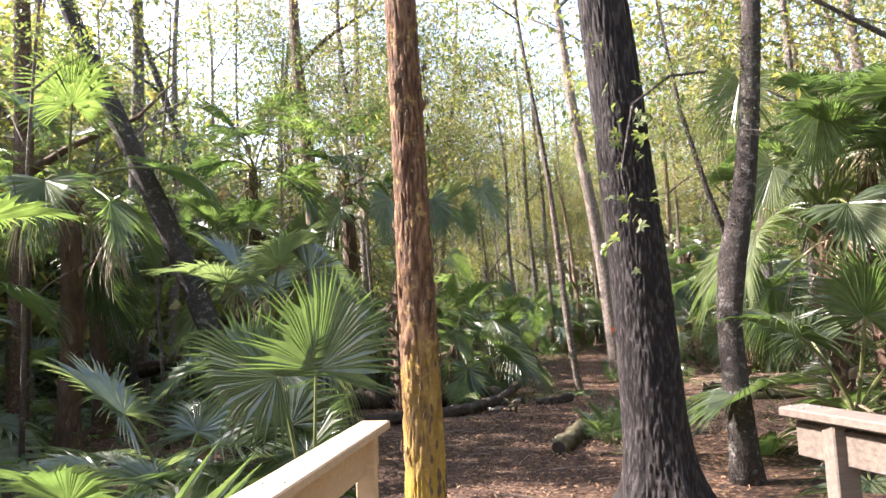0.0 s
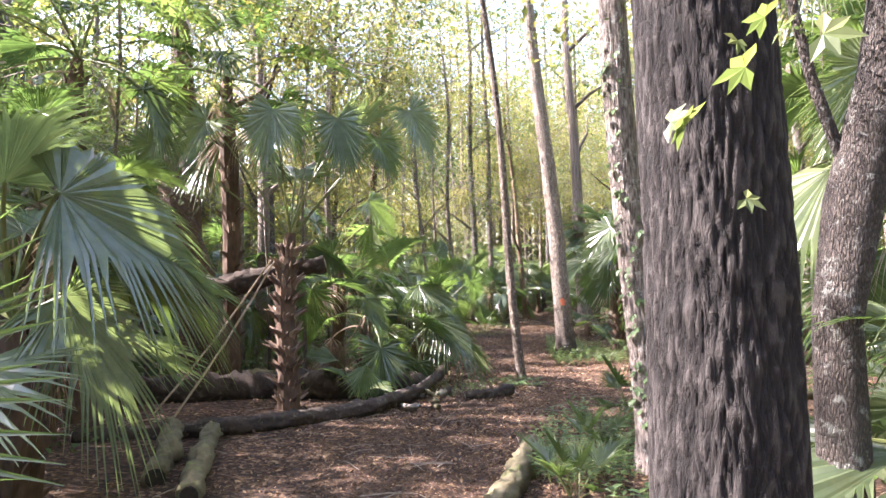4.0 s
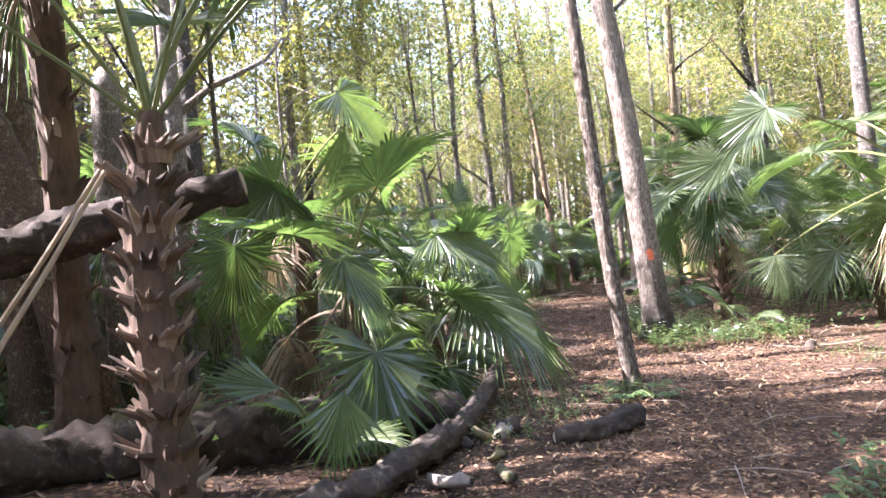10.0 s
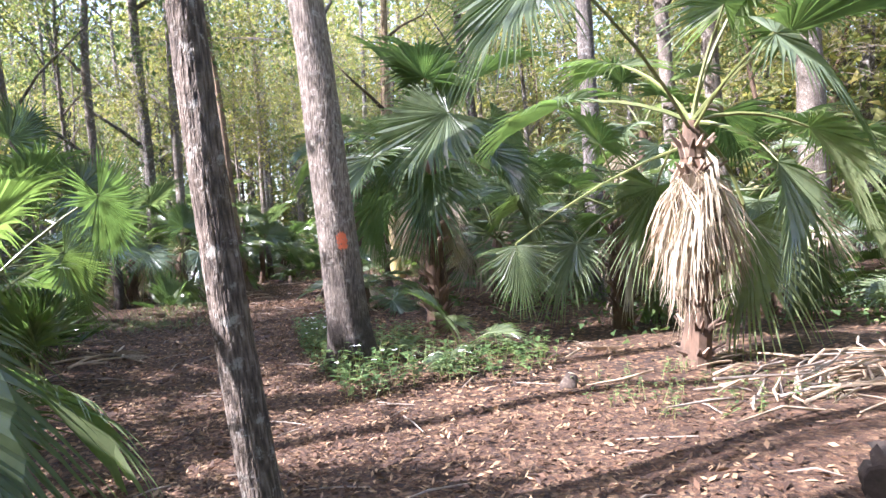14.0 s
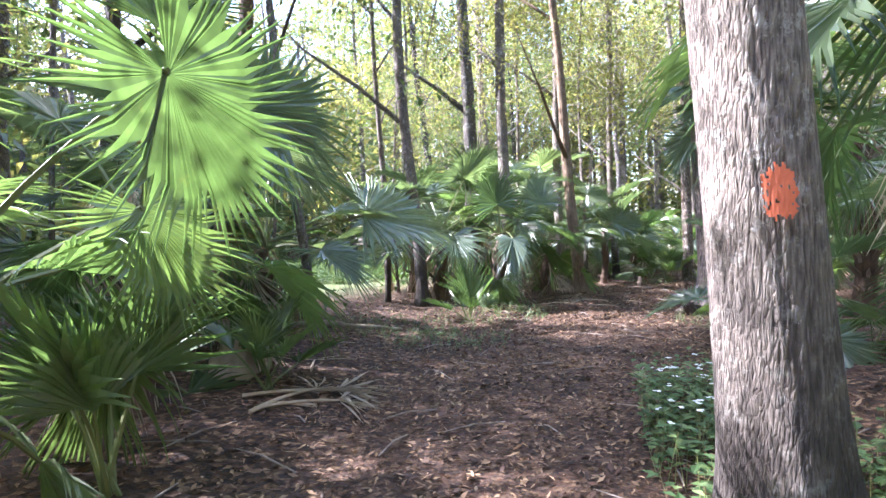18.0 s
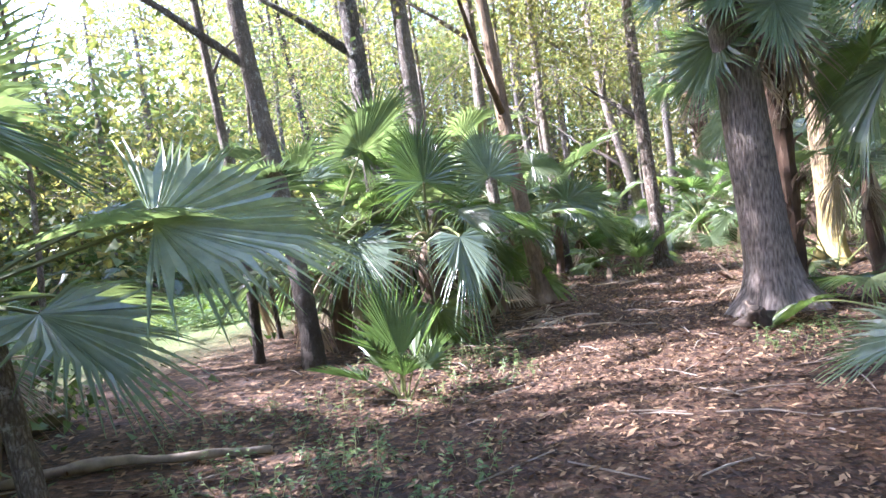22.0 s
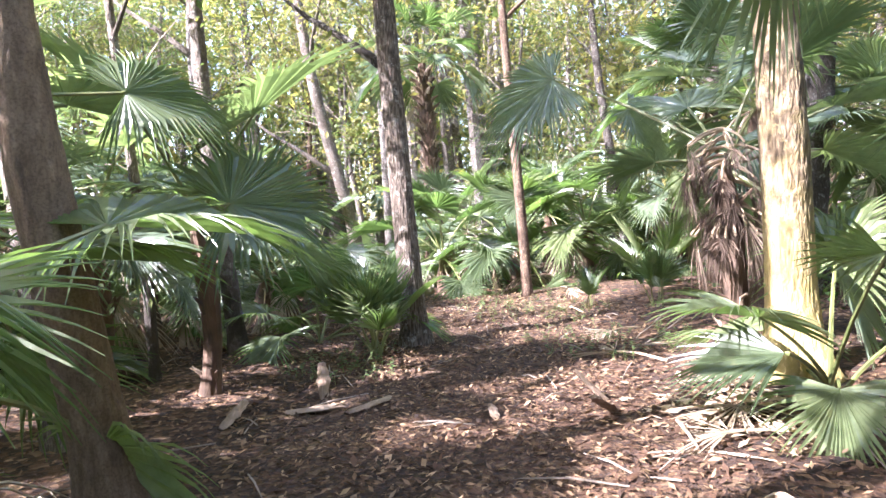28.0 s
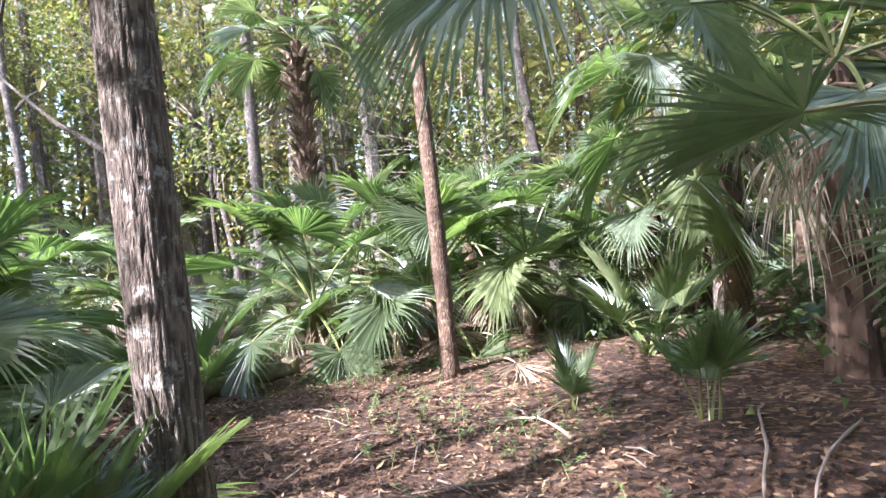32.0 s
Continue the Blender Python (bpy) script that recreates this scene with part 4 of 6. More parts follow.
# Loose plates of bark on the ochre tree.
def bark_plates(x, y, z0, radius, count, low, high, seed):
    rng = random.Random(seed)
    owner = next(o for o in scene.objects if o.parent is None and o.name.startswith("tree") and math.hypot(o.location.x - x, o.location.y - y) < 0.02)
    shapes = []
    for v in range(5):
        s = Shape()
        w, h, t = rng.uniform(0.008, 0.018), rng.uniform(0.012, 0.026), rng.uniform(0.003, 0.007)
        s.tube([(0, -t, -h), (0, t * 0.3, -h * 0.3), (0, t * 0.5, h * 0.4), (0, -t, h)], [0.006, w, w * 0.8, 0.005], 6, 0, 0.5, grain=40)
        shapes.append(s.mesh("bark_plate", ("plate",)))
    for k in range(count):
        a, z = rng.uniform(0, 6.28), rng.uniform(low, high)
        r = radius * 1.02
        piece("bark_plate", shapes[k % 5], owner, Matrix.Translation((math.cos(a) * r, math.sin(a) * r, z)) @ pose(0, 0, 0, 0, rng.uniform(-12, 12), math.degrees(a) - 90) @ Matrix.Diagonal((0.9, 0.28, 1.5, 1)))


bark_plates(-0.08, 3.22, 0, 0.112, 190, 0.3, 3.2, 4)

# Small vine leaves that climb the pale grey tree.
vine = random.Random(61)
vine_line = trunk_line(12, (-0.07, 0.01), 0.05, 4)
vine_leaf = Shape()
vine_leaf.leaf(Vector((0, 0, 0)), Vector((0.6, 0.1, -0.8)), Vector((0.8, 0, 0.6)), 0.075, 0.05, 0)
vine_leaf.leaf(Vector((0, 0.01, 0.01)), Vector((0.5, 0.6, -0.5)), Vector((0.8, 0, 0.6)), 0.06, 0.04, 0)
vine_mesh = vine_leaf.mesh("vine_leaf", ("herb",))
for k in range(90):
    z = vine.uniform(0.5, 4.2)
    p = min(vine_line, key=lambda q: abs(q.z - z))
    a = vine.gauss(200, 38)
    r = 0.18 * (1 - 0.05 * z) + 0.012
    piece("vine_leaf", vine_mesh, vine_tree, Matrix.Translation((p.x + math.cos(radians(a)) * r, p.y + math.sin(radians(a)) * r, z)) @ pose(0, 0, 0, 0, 0, a + vine.uniform(-30, 30)) @ Matrix.Scale(vine.uniform(0.6, 1.2), 4))

# The dark forked tree: a crooked trunk, then two limbs.
forked = base("forked_tree", 2.85, 6.35, ground_z(2.85, 6.35), "dark crooked tree that forks at head height", "tree", "forest trees")
f = Shape().tube([(0, 0, -0.15), (0.0, 0, 0.3), (-0.03, 0, 1.0), (-0.03, 0.02, 1.6), (0.05, 0, 2.2), (0.22, 0, 2.9), (0.34, 0.02, 3.6), (0.44, 0, 4.6), (0.65, 0.1, 6.5), (0.9, 0.2, 9)],
                 [0.19, 0.14, 0.125, 0.12, 0.135, 0.115, 0.105, 0.095, 0.07, 0.03], 16, 0, 0.16, grain=8)
piece("trunk", f.mesh("trunk", ("dark",), True), forked)
f = Shape().tube([(0.08, 0, 2.2), (-0.1, 0.1, 2.9), (-0.32, 0.1, 3.8), (-0.5, 0.1, 5.2)], [0.035, 0.03, 0.022, 0.01], 7, 0, 0.1)
piece("limb", f.mesh("limb", ("dark",), True), forked)
for at, k, sc in (((0.7, 0.2, 6.5), 1, 1.1), ((0.9, 0.3, 8.5), 3, 1.2), ((-0.4, 0.2, 4.4), 1, 0.45), ((-0.2, -0.1, 3.6), 3, 0.35), ((-0.9, -0.4, 4.0), 1, 0.5)):
    piece("foliage", FOLIAGE[k], forked, Matrix.Translation(at) @ Matrix.Scale(sc, 4))

sprig = tagged(new("leafy_branch"), "thin branch of bright lobed leaves hanging before an oak", "branch")
piece("stem", Shape().tube([(2.75, 6.2, 4.6), (2.1, 5.4, 4.3), (1.6, 4.85, 3.9), (1.4, 4.55, 3.3), (1.42, 4.5, 2.95)], [0.016, 0.013, 0.010, 0.006, 0.003], 6, 0, 0.1).mesh("stem", ("dark",)), sprig)
star = random.Random(3)
for k in range(46):
    u = star.random()
    at = Vector((1.75, 5.0, 4.3)).lerp(Vector((1.4, 4.5, 2.8)), u) + Vector((star.gauss(0, 0.2), star.gauss(0, 0.15), star.gauss(0, 0.16)))
    s = Shape()
    for j in range(5):
        a = radians(-100 + 50 * j)
        s.leaf(Vector((0, 0, 0)), Vector((math.cos(a), math.sin(a), 0)), Vector((0, 0, 1)), 0.075 * (1.0 if j == 2 else 0.8), 0.03, 0)
    piece("leaf", s.mesh("leaf", ("green_leaf",)), sprig, Matrix.Translation(at) @ pose(0, 0, 0, star.uniform(20, 80), star.uniform(-30, 30), star.uniform(0, 360)) @ Matrix.Scale(star.uniform(0.7, 1.2), 4))

# ---- palms beside the trail ----
SKIRT = "fan palm with a skirt of sunlit dead leaves"
shag_palm = palm(5.0, 8.4, 2.9, 0.14, 1.35, 15, "full", 5, 22, lift=0, label="cabbage palm with a shaggy skirt of dry leaves", seed=31, skirt=1)
rail_palm = palmetto(-1.15, 4.75, 1.1, 5, "full", 140, "bright green palmetto with wide backlit fans beside the railing", 32, -2, 110)
palmetto(-1.9, 4.9, 0.9, 8, "full", 20, seed=132)
palmetto(-2.3, 4.0, 0.8, 7, "full", 90, seed=33)
palmetto(-2.7, 5.8, 1.1, 8, "blue", 10, seed=35)
rail_leaf = palmetto(-0.95, 1.75, 0.85, 4, "full", 30, "palmetto with one long fan lying over the railing", 36, 1)
blue_palm = palm(-2.35, 8.1, 1.5, 0.15, 1.25, 9, "blue", 3, 8, label="blue-green fan palm leaning over the trail edge", seed=37)
palm(-3.6, 10.6, 2.8, 0.15, 1.25, 14, "full", 4, 10, seed=38)
stub_palm = palm(-1.25, 12.8, 2.6, 0.155, 1.7, 3, "blue", 0, 44, (0.05, 0.1), label="cabbage palm with a rough stem of split leaf stubs", seed=39, lift=-3)
white_palm = palm(-0.2, 15.1, 1.2, 0.14, 1.3, 8, "full", 4, 8, label="low fan palm with a sunlit white leaf and dry leaves", seed=40)
low_palm = palm(0.7, 16.5, 0.8, 0.13, 1.2, 7, "full", 3, 6, label="low fan palm with wide drooping leaves beside the trail", seed=41)
tall_palm = palm(-0.9, 16.6, 2.2, 0.14, 1.3, 5, "full", 3, 6, seed=42)
edge_palm = palm(1.0, 18.6, 0.7, 0.13, 1.2, 9, "full", 4, 6, label="low fan palm with long drooping leaves", seed=43)
skirt_palm = palm(7.12, 16.62, 2.35, 0.13, 1.4, 10, "full", 4, 24, turn=20, span=260, label=SKIRT, seed=44, skirt=1)
brown_palm = palm(6.2, 20.3, 2.45, 0.15, 1.4, 12, "full", 15, 26, label="yellow-green fan palm over a dense brown skirt", seed=45, skirt=1)
palm(8.4, 19.0, 1.6, 0.13, 1.2, 10, "full", 9, 22, label=SKIRT, seed=46, skirt=1)
palm(6.2, 23.1, 0.45, 0.12, 0.85, 8, "blue", 2, 4, seed=47)
near_palm = palm(0.95, 20.9, 1.1, 0.1, 1.3, 8, "full", 3, 5, label="fan palm with one broad backlit leaf over the trail", seed=48)
palm(0.3, 22.9, 1.9, 0.12, 1.2, 8, "blue", 3, 6, seed=49)
wide_palm = palm(0.6, 24.7, 1.0, 0.12, 1.2, 12, "blue", 3, 6, label="fan palm with a wide grey-green leaf over the ground", seed=50)
small_palm = palmetto(3.2, 25.75, 0.65, 6, "small", 40, "small bright green palmetto fan in leaf litter", 51)
grey_palm_b = palm(3.75, 28.2, 1.1, 0.13, 1.1, 12, "full", 3, 8, label="dense fan palm with grey-green leaves beside the trail", seed=52)
palm(4.75, 29.7, 0.8, 0.12, 1.0, 11, "full", 3, 5, seed=153)
palm(2.7, 28.0, 1.2, 0.13, 1.15, 9, "blue", 5, 8, seed=53)
back_palm = palm(3.3, 30.8, 1.4, 0.14, 1.2, 13, "full", 4, 6, seed=54)
palm(5.7, 33.3, 1.2, 0.13, 1.15, 9, "blue", 3, 6, seed=55)
palm(7.75, 27.5, 3.35, 0.12, 1.15, 18, "blue", 5, 10, (-0.15, -0.1), label="palm crown hanging over an oak trunk", seed=56, lift=1)
palm(8.85, 26.0, 2.6, 0.15, 1.35, 14, "full", 12, 22, label="stout palm with a dark stem of old leaf bases", seed=57, skirt=1)
bunch_palm = palm(8.35, 27.05, 1.35, 0.08, 0.75, 5, "blue", 2, 4, label="palm with a hanging bunch of withered leaves behind an oak", seed=58, skirt=1)
palmetto(7.5, 26.0, 0.8, 7, "full", 60, "dark palmetto at the roots of an oak", 59, 1)
palmetto(8.0, 32.5, 0.85, 13, "small", 0, "bushy green palmetto at a tree foot", 60, -2)
palm(4.4, 32.0, 1.9, 0.14, 1.3, 14, "blue", 3, 6, seed=61)
arch_palm = palm(6.4, 32.2, 1.3, 0.08, 1.15, 5, "blue", 0, 5, label="fan palm with long arching leaves", seed=62)
palm(13.3, 31.7, 2.4, 0.17, 1.3, 11, "blue", 6, 12, seed=163)
mass_palm = palm(10.2, 30.15, 1.5, 0.1, 1.15, 9, "blue", 0, 14, turn=0, span=190, label="broad palm with a mass of brown dead leaves", seed=63, skirt=2)
heap = random.Random(64)
far_palm = palm(14.2, 33.0, 2.6, 0.14, 1.3, 14, "full", 3, 8, seed=64)
sun_palm = palm(12.6, 35.9, 0.7, 0.13, 1.3, 14, "full", 6, 6, label="bright sunlit fan palm with dry leaves at its foot", seed=65)
palm(11.5, 36.6, 0.6, 0.13, 1.2, 13, "full", 6, 6, label="sunlit fan palm with pale straw leaves", seed=66)
palm(14.0, 35.5, 0.9, 0.13, 1.2, 13, "full", 5, 6, seed=67)
palm(14.1, 41.0, 5.3, 0.2, 1.3, 16, "far", 3, 24, label="tall cabbage palm with a shaggy brown stem", seed=68)
young_palm = palmetto(11.59, 32.04, 0.65, 5, "small", 20, "young palmetto with upright fans", 69, -3)
palmetto(11.33, 32.93, 0.55, 4, "small", 0, seed=70, lift=-3)
moss_palm = palmetto(9.35, 28.95, 1.0, 6, "full", 200, "broad-leaved palmetto at a mossy trunk", 72)
palmetto(7.9, 33.7, 1.0, 7, "full", 80, seed=73)
palmetto(2.0, 8.6, 0.55, 7, "small", 0, "low palmetto beside an edging log", 74)
palmetto(2.7, 10.6, 0.5, 7, "small", 0, seed=75)
palm(3.6, 12.0, 0.1, 0.1, 0.7, 6, "small", 1, 0, seed=76)
# Single leaves that stand out from their palms.
for k, (hub, tip) in enumerate((((0.13, 12.98, 4.3), (0.45, 12.8, 3.85)), ((-0.45, 12.5, 4.5), (-0.2, 12.1, 3.9)), ((-2.2, 12.2, 4.4), (-2.75, 11.9, 4.0)), ((-1.25, 12.0, 4.5), (-1.35, 11.5, 3.95)), ((-2.9, 12.1, 4.05), (-3.4, 11.9, 3.5)), ((0.6, 13.3, 4.8), (1.1, 13.1, 4.3)), ((-1.0, 13.9, 4.5), (-0.8, 14.5, 4.1)))):
    aim(stub_palm, (-1.2, 12.9, 2.75), hub, tip, (0.1, -0.7, 0.6), 0.3, 280, BLUE if k % 2 else GREEN, 50, seed=60 + k, sag=0.06)
for k, (hub, tip) in enumerate((((4.65, 7.85, 2.85), (4.62, 7.9, 1.75)), ((3.9, 7.75, 3.35), (3.85, 7.7, 2.6)), ((4.3, 7.8, 2.7), (4.15, 7.75, 1.85)), ((5.3, 7.8, 2.75), (5.4, 7.7, 1.8)))):
    aim(shag_palm, (5.0, 8.35, 2.95), hub, tip, (0.2, -1, 0.2), 0.0, 62, DEAD, 22, 0.3, 70 + k, "dry straw leaf hanging down", sag=0.12)
for k, (hub, tip) in enumerate((((4.69, 7.73, 4.6), (4.5, 7.6, 3.9)), ((3.75, 7.75, 5.0), (3.4, 7.6, 4.4)), ((4.1, 7.8, 3.9), (3.75, 7.7, 3.4)), ((5.5, 7.8, 4.2), (5.8, 7.6, 3.6)), ((4.0, 7.9, 2.4), (3.8, 7.8, 1.75)))):
    aim(shag_palm, (5.0, 8.35, 3.0), hub, tip, (0.0, -0.75, 0.6), 0.3, 270, GREEN, 48, seed=80 + k, sag=0.1)
aim(rail_palm, (-1.12, 4.8, 0.7), (-1.32, 4.8, 1.85), (-1.95, 4.65, 2.35), (0.35, -1, 0.25), 0.12, 290, count=52, seed=1)
aim(rail_palm, (-1.08, 4.82, 0.7), (-1.04, 4.85, 1.88), (-0.8, 4.8, 2.75), (0.2, -1, 0.1), 0.06, 200, count=44, seed=2)
aim(rail_leaf, (-0.95, 1.2, 0.7), (-0.76, 1.3, 1.6), (-0.36, 2.0, 1.93), (0.5, -0.5, 0.7), 0.05, 44, count=9, seed=3)
aim(rail_leaf, (-1.0, 1.2, 0.7), (-1.05, 1.4, 1.45), (-0.98, 2.1, 1.75), (0.3, -0.5, 0.8), 0.2, 90, count=16, seed=4)
aim(blue_palm, (-2.3, 8.0, 2.2), (-1.76, 7.55, 2.87), (-0.75, 8.3, 2.95), (0.3, -0.75, 0.6), 0.45, 230, BLUE, 50, seed=5)
aim(blue_palm, (-2.3, 8.0, 2.1), (-1.75, 8.05, 2.6), (-0.85, 8.6, 2.5), (0.2, -0.8, 0.6), 0.5, 240, GREEN, 50, seed=6)
aim(blue_palm, (-2.3, 8.0, 2.0), (-1.7, 7.5, 2.2), (-1.1, 7.5, 1.7), (0.2, -0.6, 0.75), 0.6, 220, BLUE, 46, seed=7)
aim(white_palm, (-0.2, 15.0, 1.6), (-0.19, 14.55, 1.77), (0.25, 14.3, 1.55), (0.1, -0.5, 0.85), 0.75, 260, GREEN, 46, seed=8)
aim(white_palm, (-0.2, 15.0, 1.4), (-0.13, 14.45, 1.2), (-0.18, 14.35, 0.4), (0.2, -1, 0.2), 0.0, 70, DEAD, 18, 0.3, 9, "withered tan leaf")
aim(tall_palm, (-0.9, 16.5, 2.5), (-0.8, 15.0, 2.53), (-1.5, 14.85, 2.35), (0.2, -1, 0.2), 0.2, 250, GREEN, 46, seed=10)
aim(tall_palm, (-0.9, 16.5, 2.6), (-0.22, 15.71, 3.6), (0.45, 15.6, 3.3), (0.1, -0.7, 0.7), 0.55, 230, GREEN, 46, seed=11)
aim(tall_palm, (-0.9, 16.5, 2.6), (-0.12, 15.32, 3.15), (-0.27, 15.19, 2.15), (-0.4, -0.9, 0.2), 0.0, 70, GREEN, 16, seed=12)
aim(tall_palm, (-0.9, 16.5, 2.3), (-1.1, 14.4, 1.95), (-1.2, 14.25, 1.3), (0.2, -1, 0.2), 0.1, 260, GREEN, 44, seed=13)
aim(low_palm, (0.7, 16.5, 1.0), (1.01, 15.58, 1.3), (1.95, 15.0, 1.32), (0.0, -0.55, 0.85), 0.75, 230, GREEN, 46, seed=14)
aim(low_palm, (0.7, 16.5, 1.2), (0.74, 15.7, 1.95), (1.6, 15.45, 2.0), (0.0, -0.55, 0.85), 0.6, 240, GREEN, 46, seed=15)
aim(brown_palm, (6.2, 20.3, 2.6), (5.95, 19.25, 2.9), (4.75, 19.3, 2.6), (-0.1, -0.75, 0.6), 0.4, 290, GREEN, 56, seed=16)
aim(brown_palm, (6.2, 20.3, 2.6), (6.7, 19.5, 2.9), (7.3, 19.1, 2.4), (-0.1, -0.6, 0.8), 0.5, 250, GREEN, 46, seed=17)
aim(skirt_palm, (7.12, 16.62, 2.2), (5.8, 17.7, 1.3), (5.75, 17.5, 0.75), (-0.6, -0.7, 0.3), 0.15, 190, GREEN, 40, seed=18)
aim(skirt_palm, (7.12, 16.62, 2.3), (4.5, 15.4, 3.05), (3.85, 15.5, 2.75), (-0.3, -0.7, 0.7), 0.4, 260, GREEN, 50, seed=19)
aim(skirt_palm, (7.12, 16.62, 2.3), (6.3, 15.2, 2.75), (6.9, 14.75, 2.6), (-0.3, -0.5, 0.8), 0.55, 260, GREEN, 50, seed=20)
for k, (az, top, low, reach) in enumerate(((215, 2.0, 0.35, 0.42), (250, 1.95, 0.5, 0.36), (185, 1.9, 0.6, 0.44), (280, 2.0, 0.4, 0.4), (232, 1.75, 0.3, 0.3), (310, 1.9, 0.55, 0.42), (150, 1.85, 0.7, 0.45))):
    ca, sa = math.cos(radians(az)), math.sin(radians(az))
    aim(skirt_palm, (7.12, 16.62, 2.1), (7.12 + ca * 0.2, 16.62 + sa * 0.2, top), (7.12 + ca * reach, 16.62 + sa * reach, low), (ca, sa, 0.25), 0.0, 95, DEAD, 34, 0.25, 138 + k, "sunlit withered leaf hanging down", sag=0.3)
aim(edge_palm, (1.0, 18.9, 0.9), (2.1, 18.95, 1.92), (2.42, 19.22, 1.3), (0.6, -1, 0.3), 0.05, 320, GREEN, 58, seed=21)
aim(near_palm, (0.95, 20.9, 1.4), (1.9, 20.3, 2.05), (2.55, 20.65, 2.1), (0.45, -0.8, 0.15), 0.12, 330, BLUE, 46, seed=23)
aim(near_palm, (0.95, 20.9, 1.4), (1.81, 20.96, 1.91), (2.39, 21.16, 1.76), (0.4, -0.85, 0.2), 0.15, 260, BLUE, 46, seed=45)
aim(near_palm, (0.95, 20.9, 1.3), (1.3, 20.5, 2.6), (1.7, 20.7, 3.1), (0.5, -1, 0.1), 0.1, 240, GREEN, 44, seed=22)
aim(edge_palm, (1.0, 18.9, 0.8), (1.78, 19.35, 1.41), (2.1, 19.3, 0.98), (0.5, -1, 0.25), 0.05, 300, GREEN, 50, seed=24)
aim(wide_palm, (0.6, 24.7, 1.2), (1.84, 24.75, 1.52), (3.05, 24.95, 1.78), (0.1, -0.7, 0.7), 0.2, 200, BLUE, 46, seed=24, sag=0.02)
aim(grey_palm_b, (3.75, 28.1, 1.2), (3.85, 26.2, 1.2), (3.9, 25.75, 1.0), (0.0, -0.25, 1), 0.7, 280, BLUE, 50, seed=25)
aim(grey_palm_b, (3.75, 28.1, 1.2), (4.42, 27.53, 1.75), (4.35, 27.5, 2.4), (0.1, -1, 0.1), 0.05, 260, BLUE, 50, seed=26)
aim(grey_palm_b, (3.75, 28.1, 1.2), (3.64, 26.6, 1.7), (3.6, 26.5, 2.35), (0.1, -1, 0.2), 0.1, 260, GREEN, 50, seed=27)
aim(small_palm, (3.2, 25.78, 0.05), (3.22, 25.76, 0.3), (3.1, 25.7, 0.95), (0.2, -1, 0.1), 0.0, 110, GREEN, 24, seed=28)
aim(arch_palm, (6.4, 32.2, 1.3), (6.42, 31.41, 1.47), (7.2, 31.2, 1.72), (0.1, -0.9, 0.35), 0.2, 280, BLUE, 52, seed=29)
aim(back_palm, (3.3, 30.8, 1.5), (5.77, 30.95, 2.1), (6.3, 30.8, 2.3), (0.1, -0.85, 0.5), 0.4, 270, GREEN, 50, seed=30)
aim(mass_palm, (10.2, 30.15, 1.65), (9.85, 31.75, 2.62), (9.05, 32.0, 2.5), (-0.3, -0.8, 0.5), 0.5, 250, BLUE, 48, seed=31, sag=0.05)
aim(mass_palm, (10.2, 30.15, 1.65), (10.57, 31.47, 2.3), (10.85, 31.1, 1.95), (-0.3, -0.6, 0.7), 0.5, 260, BLUE, 46, seed=32)
for k in range(46):
    a, z = radians(heap.uniform(90, 330)), heap.uniform(0.95, 1.75)
    r = heap.uniform(0.12, 0.34)
    hub = Vector((10.2 + math.cos(a) * r, 30.15 + math.sin(a) * r, z))
    tip = hub + Vector((math.cos(a) * 0.1 + heap.gauss(0, 0.07), math.sin(a) * 0.1 + heap.gauss(0, 0.07), -heap.uniform(0.2, 0.42)))
    aim(mass_palm, (10.2, 30.15, z + 0.12), hub, tip, (math.cos(a), math.sin(a), heap.uniform(-0.3, 0.4)), 0.0, heap.uniform(60, 150), BROWN, 20, 0.3, 300 + k, "crumpled brown dead leaf", sag=0.2)
for k in range(6):
    a = radians(120 + 34 * k)
    hub = Vector((10.2 + math.cos(a) * 0.3, 30.15 + math.sin(a) * 0.3, 1.0))
    aim(mass_palm, (10.2, 30.15, 1.2), hub, hub + Vector((math.cos(a) * 0.06, math.sin(a) * 0.06, -heap.uniform(0.45, 0.8))), (math.cos(a), math.sin(a), 0.1), 0.0, 40, BROWN, 12, 0.3, 360 + k, "long dry leaf strips hanging down", sag=0.2)
aim(far_palm, (14.2, 33.0, 2.7), (12.95, 33.05, 2.8), (12.6, 32.6, 2.6), (-0.4, -0.6, 0.7), 0.5, 280, BLUE, 48, seed=33)
aim(moss_palm, (9.2, 28.9, 0.1), (8.6, 28.8, 0.42), (8.15, 29.2, 0.55), (-0.2, -0.4, 0.9), 0.2, 120, GREEN, 22, seed=34)
aim(moss_palm, (9.2, 28.9, 0.1), (8.35, 28.2, 0.98), (8.0, 28.3, 1.05), (-0.3, -0.9, 0.3), 0.1, 90, GREEN, 14, seed=35)
aim(sun_palm, (12.6, 35.8, 0.9), (12.34, 35.37, 1.55), (11.85, 35.6, 2.05), (-0.3, -1, 0.1), 0.1, 270, GREEN, 48, seed=36)
aim(sun_palm, (12.6, 35.8, 0.9), (13.05, 35.24, 1.55), (13.05, 35.2, 2.3), (-0.3, -1, 0.1), 0.1, 270, GREEN, 48, seed=37)
for k, (hub, tip) in enumerate((((8.02, 27.1, 1.3), (7.97, 27.05, 0.55)), ((8.27, 26.95, 1.2), (8.26, 26.9, 0.42)))):
    aim(bunch_palm, (8.35, 27.05, 1.35), hub, tip, (-0.5, -0.8, 0.2), 0.0, 110, DEAD, 28, 0.2, 150 + k, "grey withered leaf hanging folded", sag=0.3)
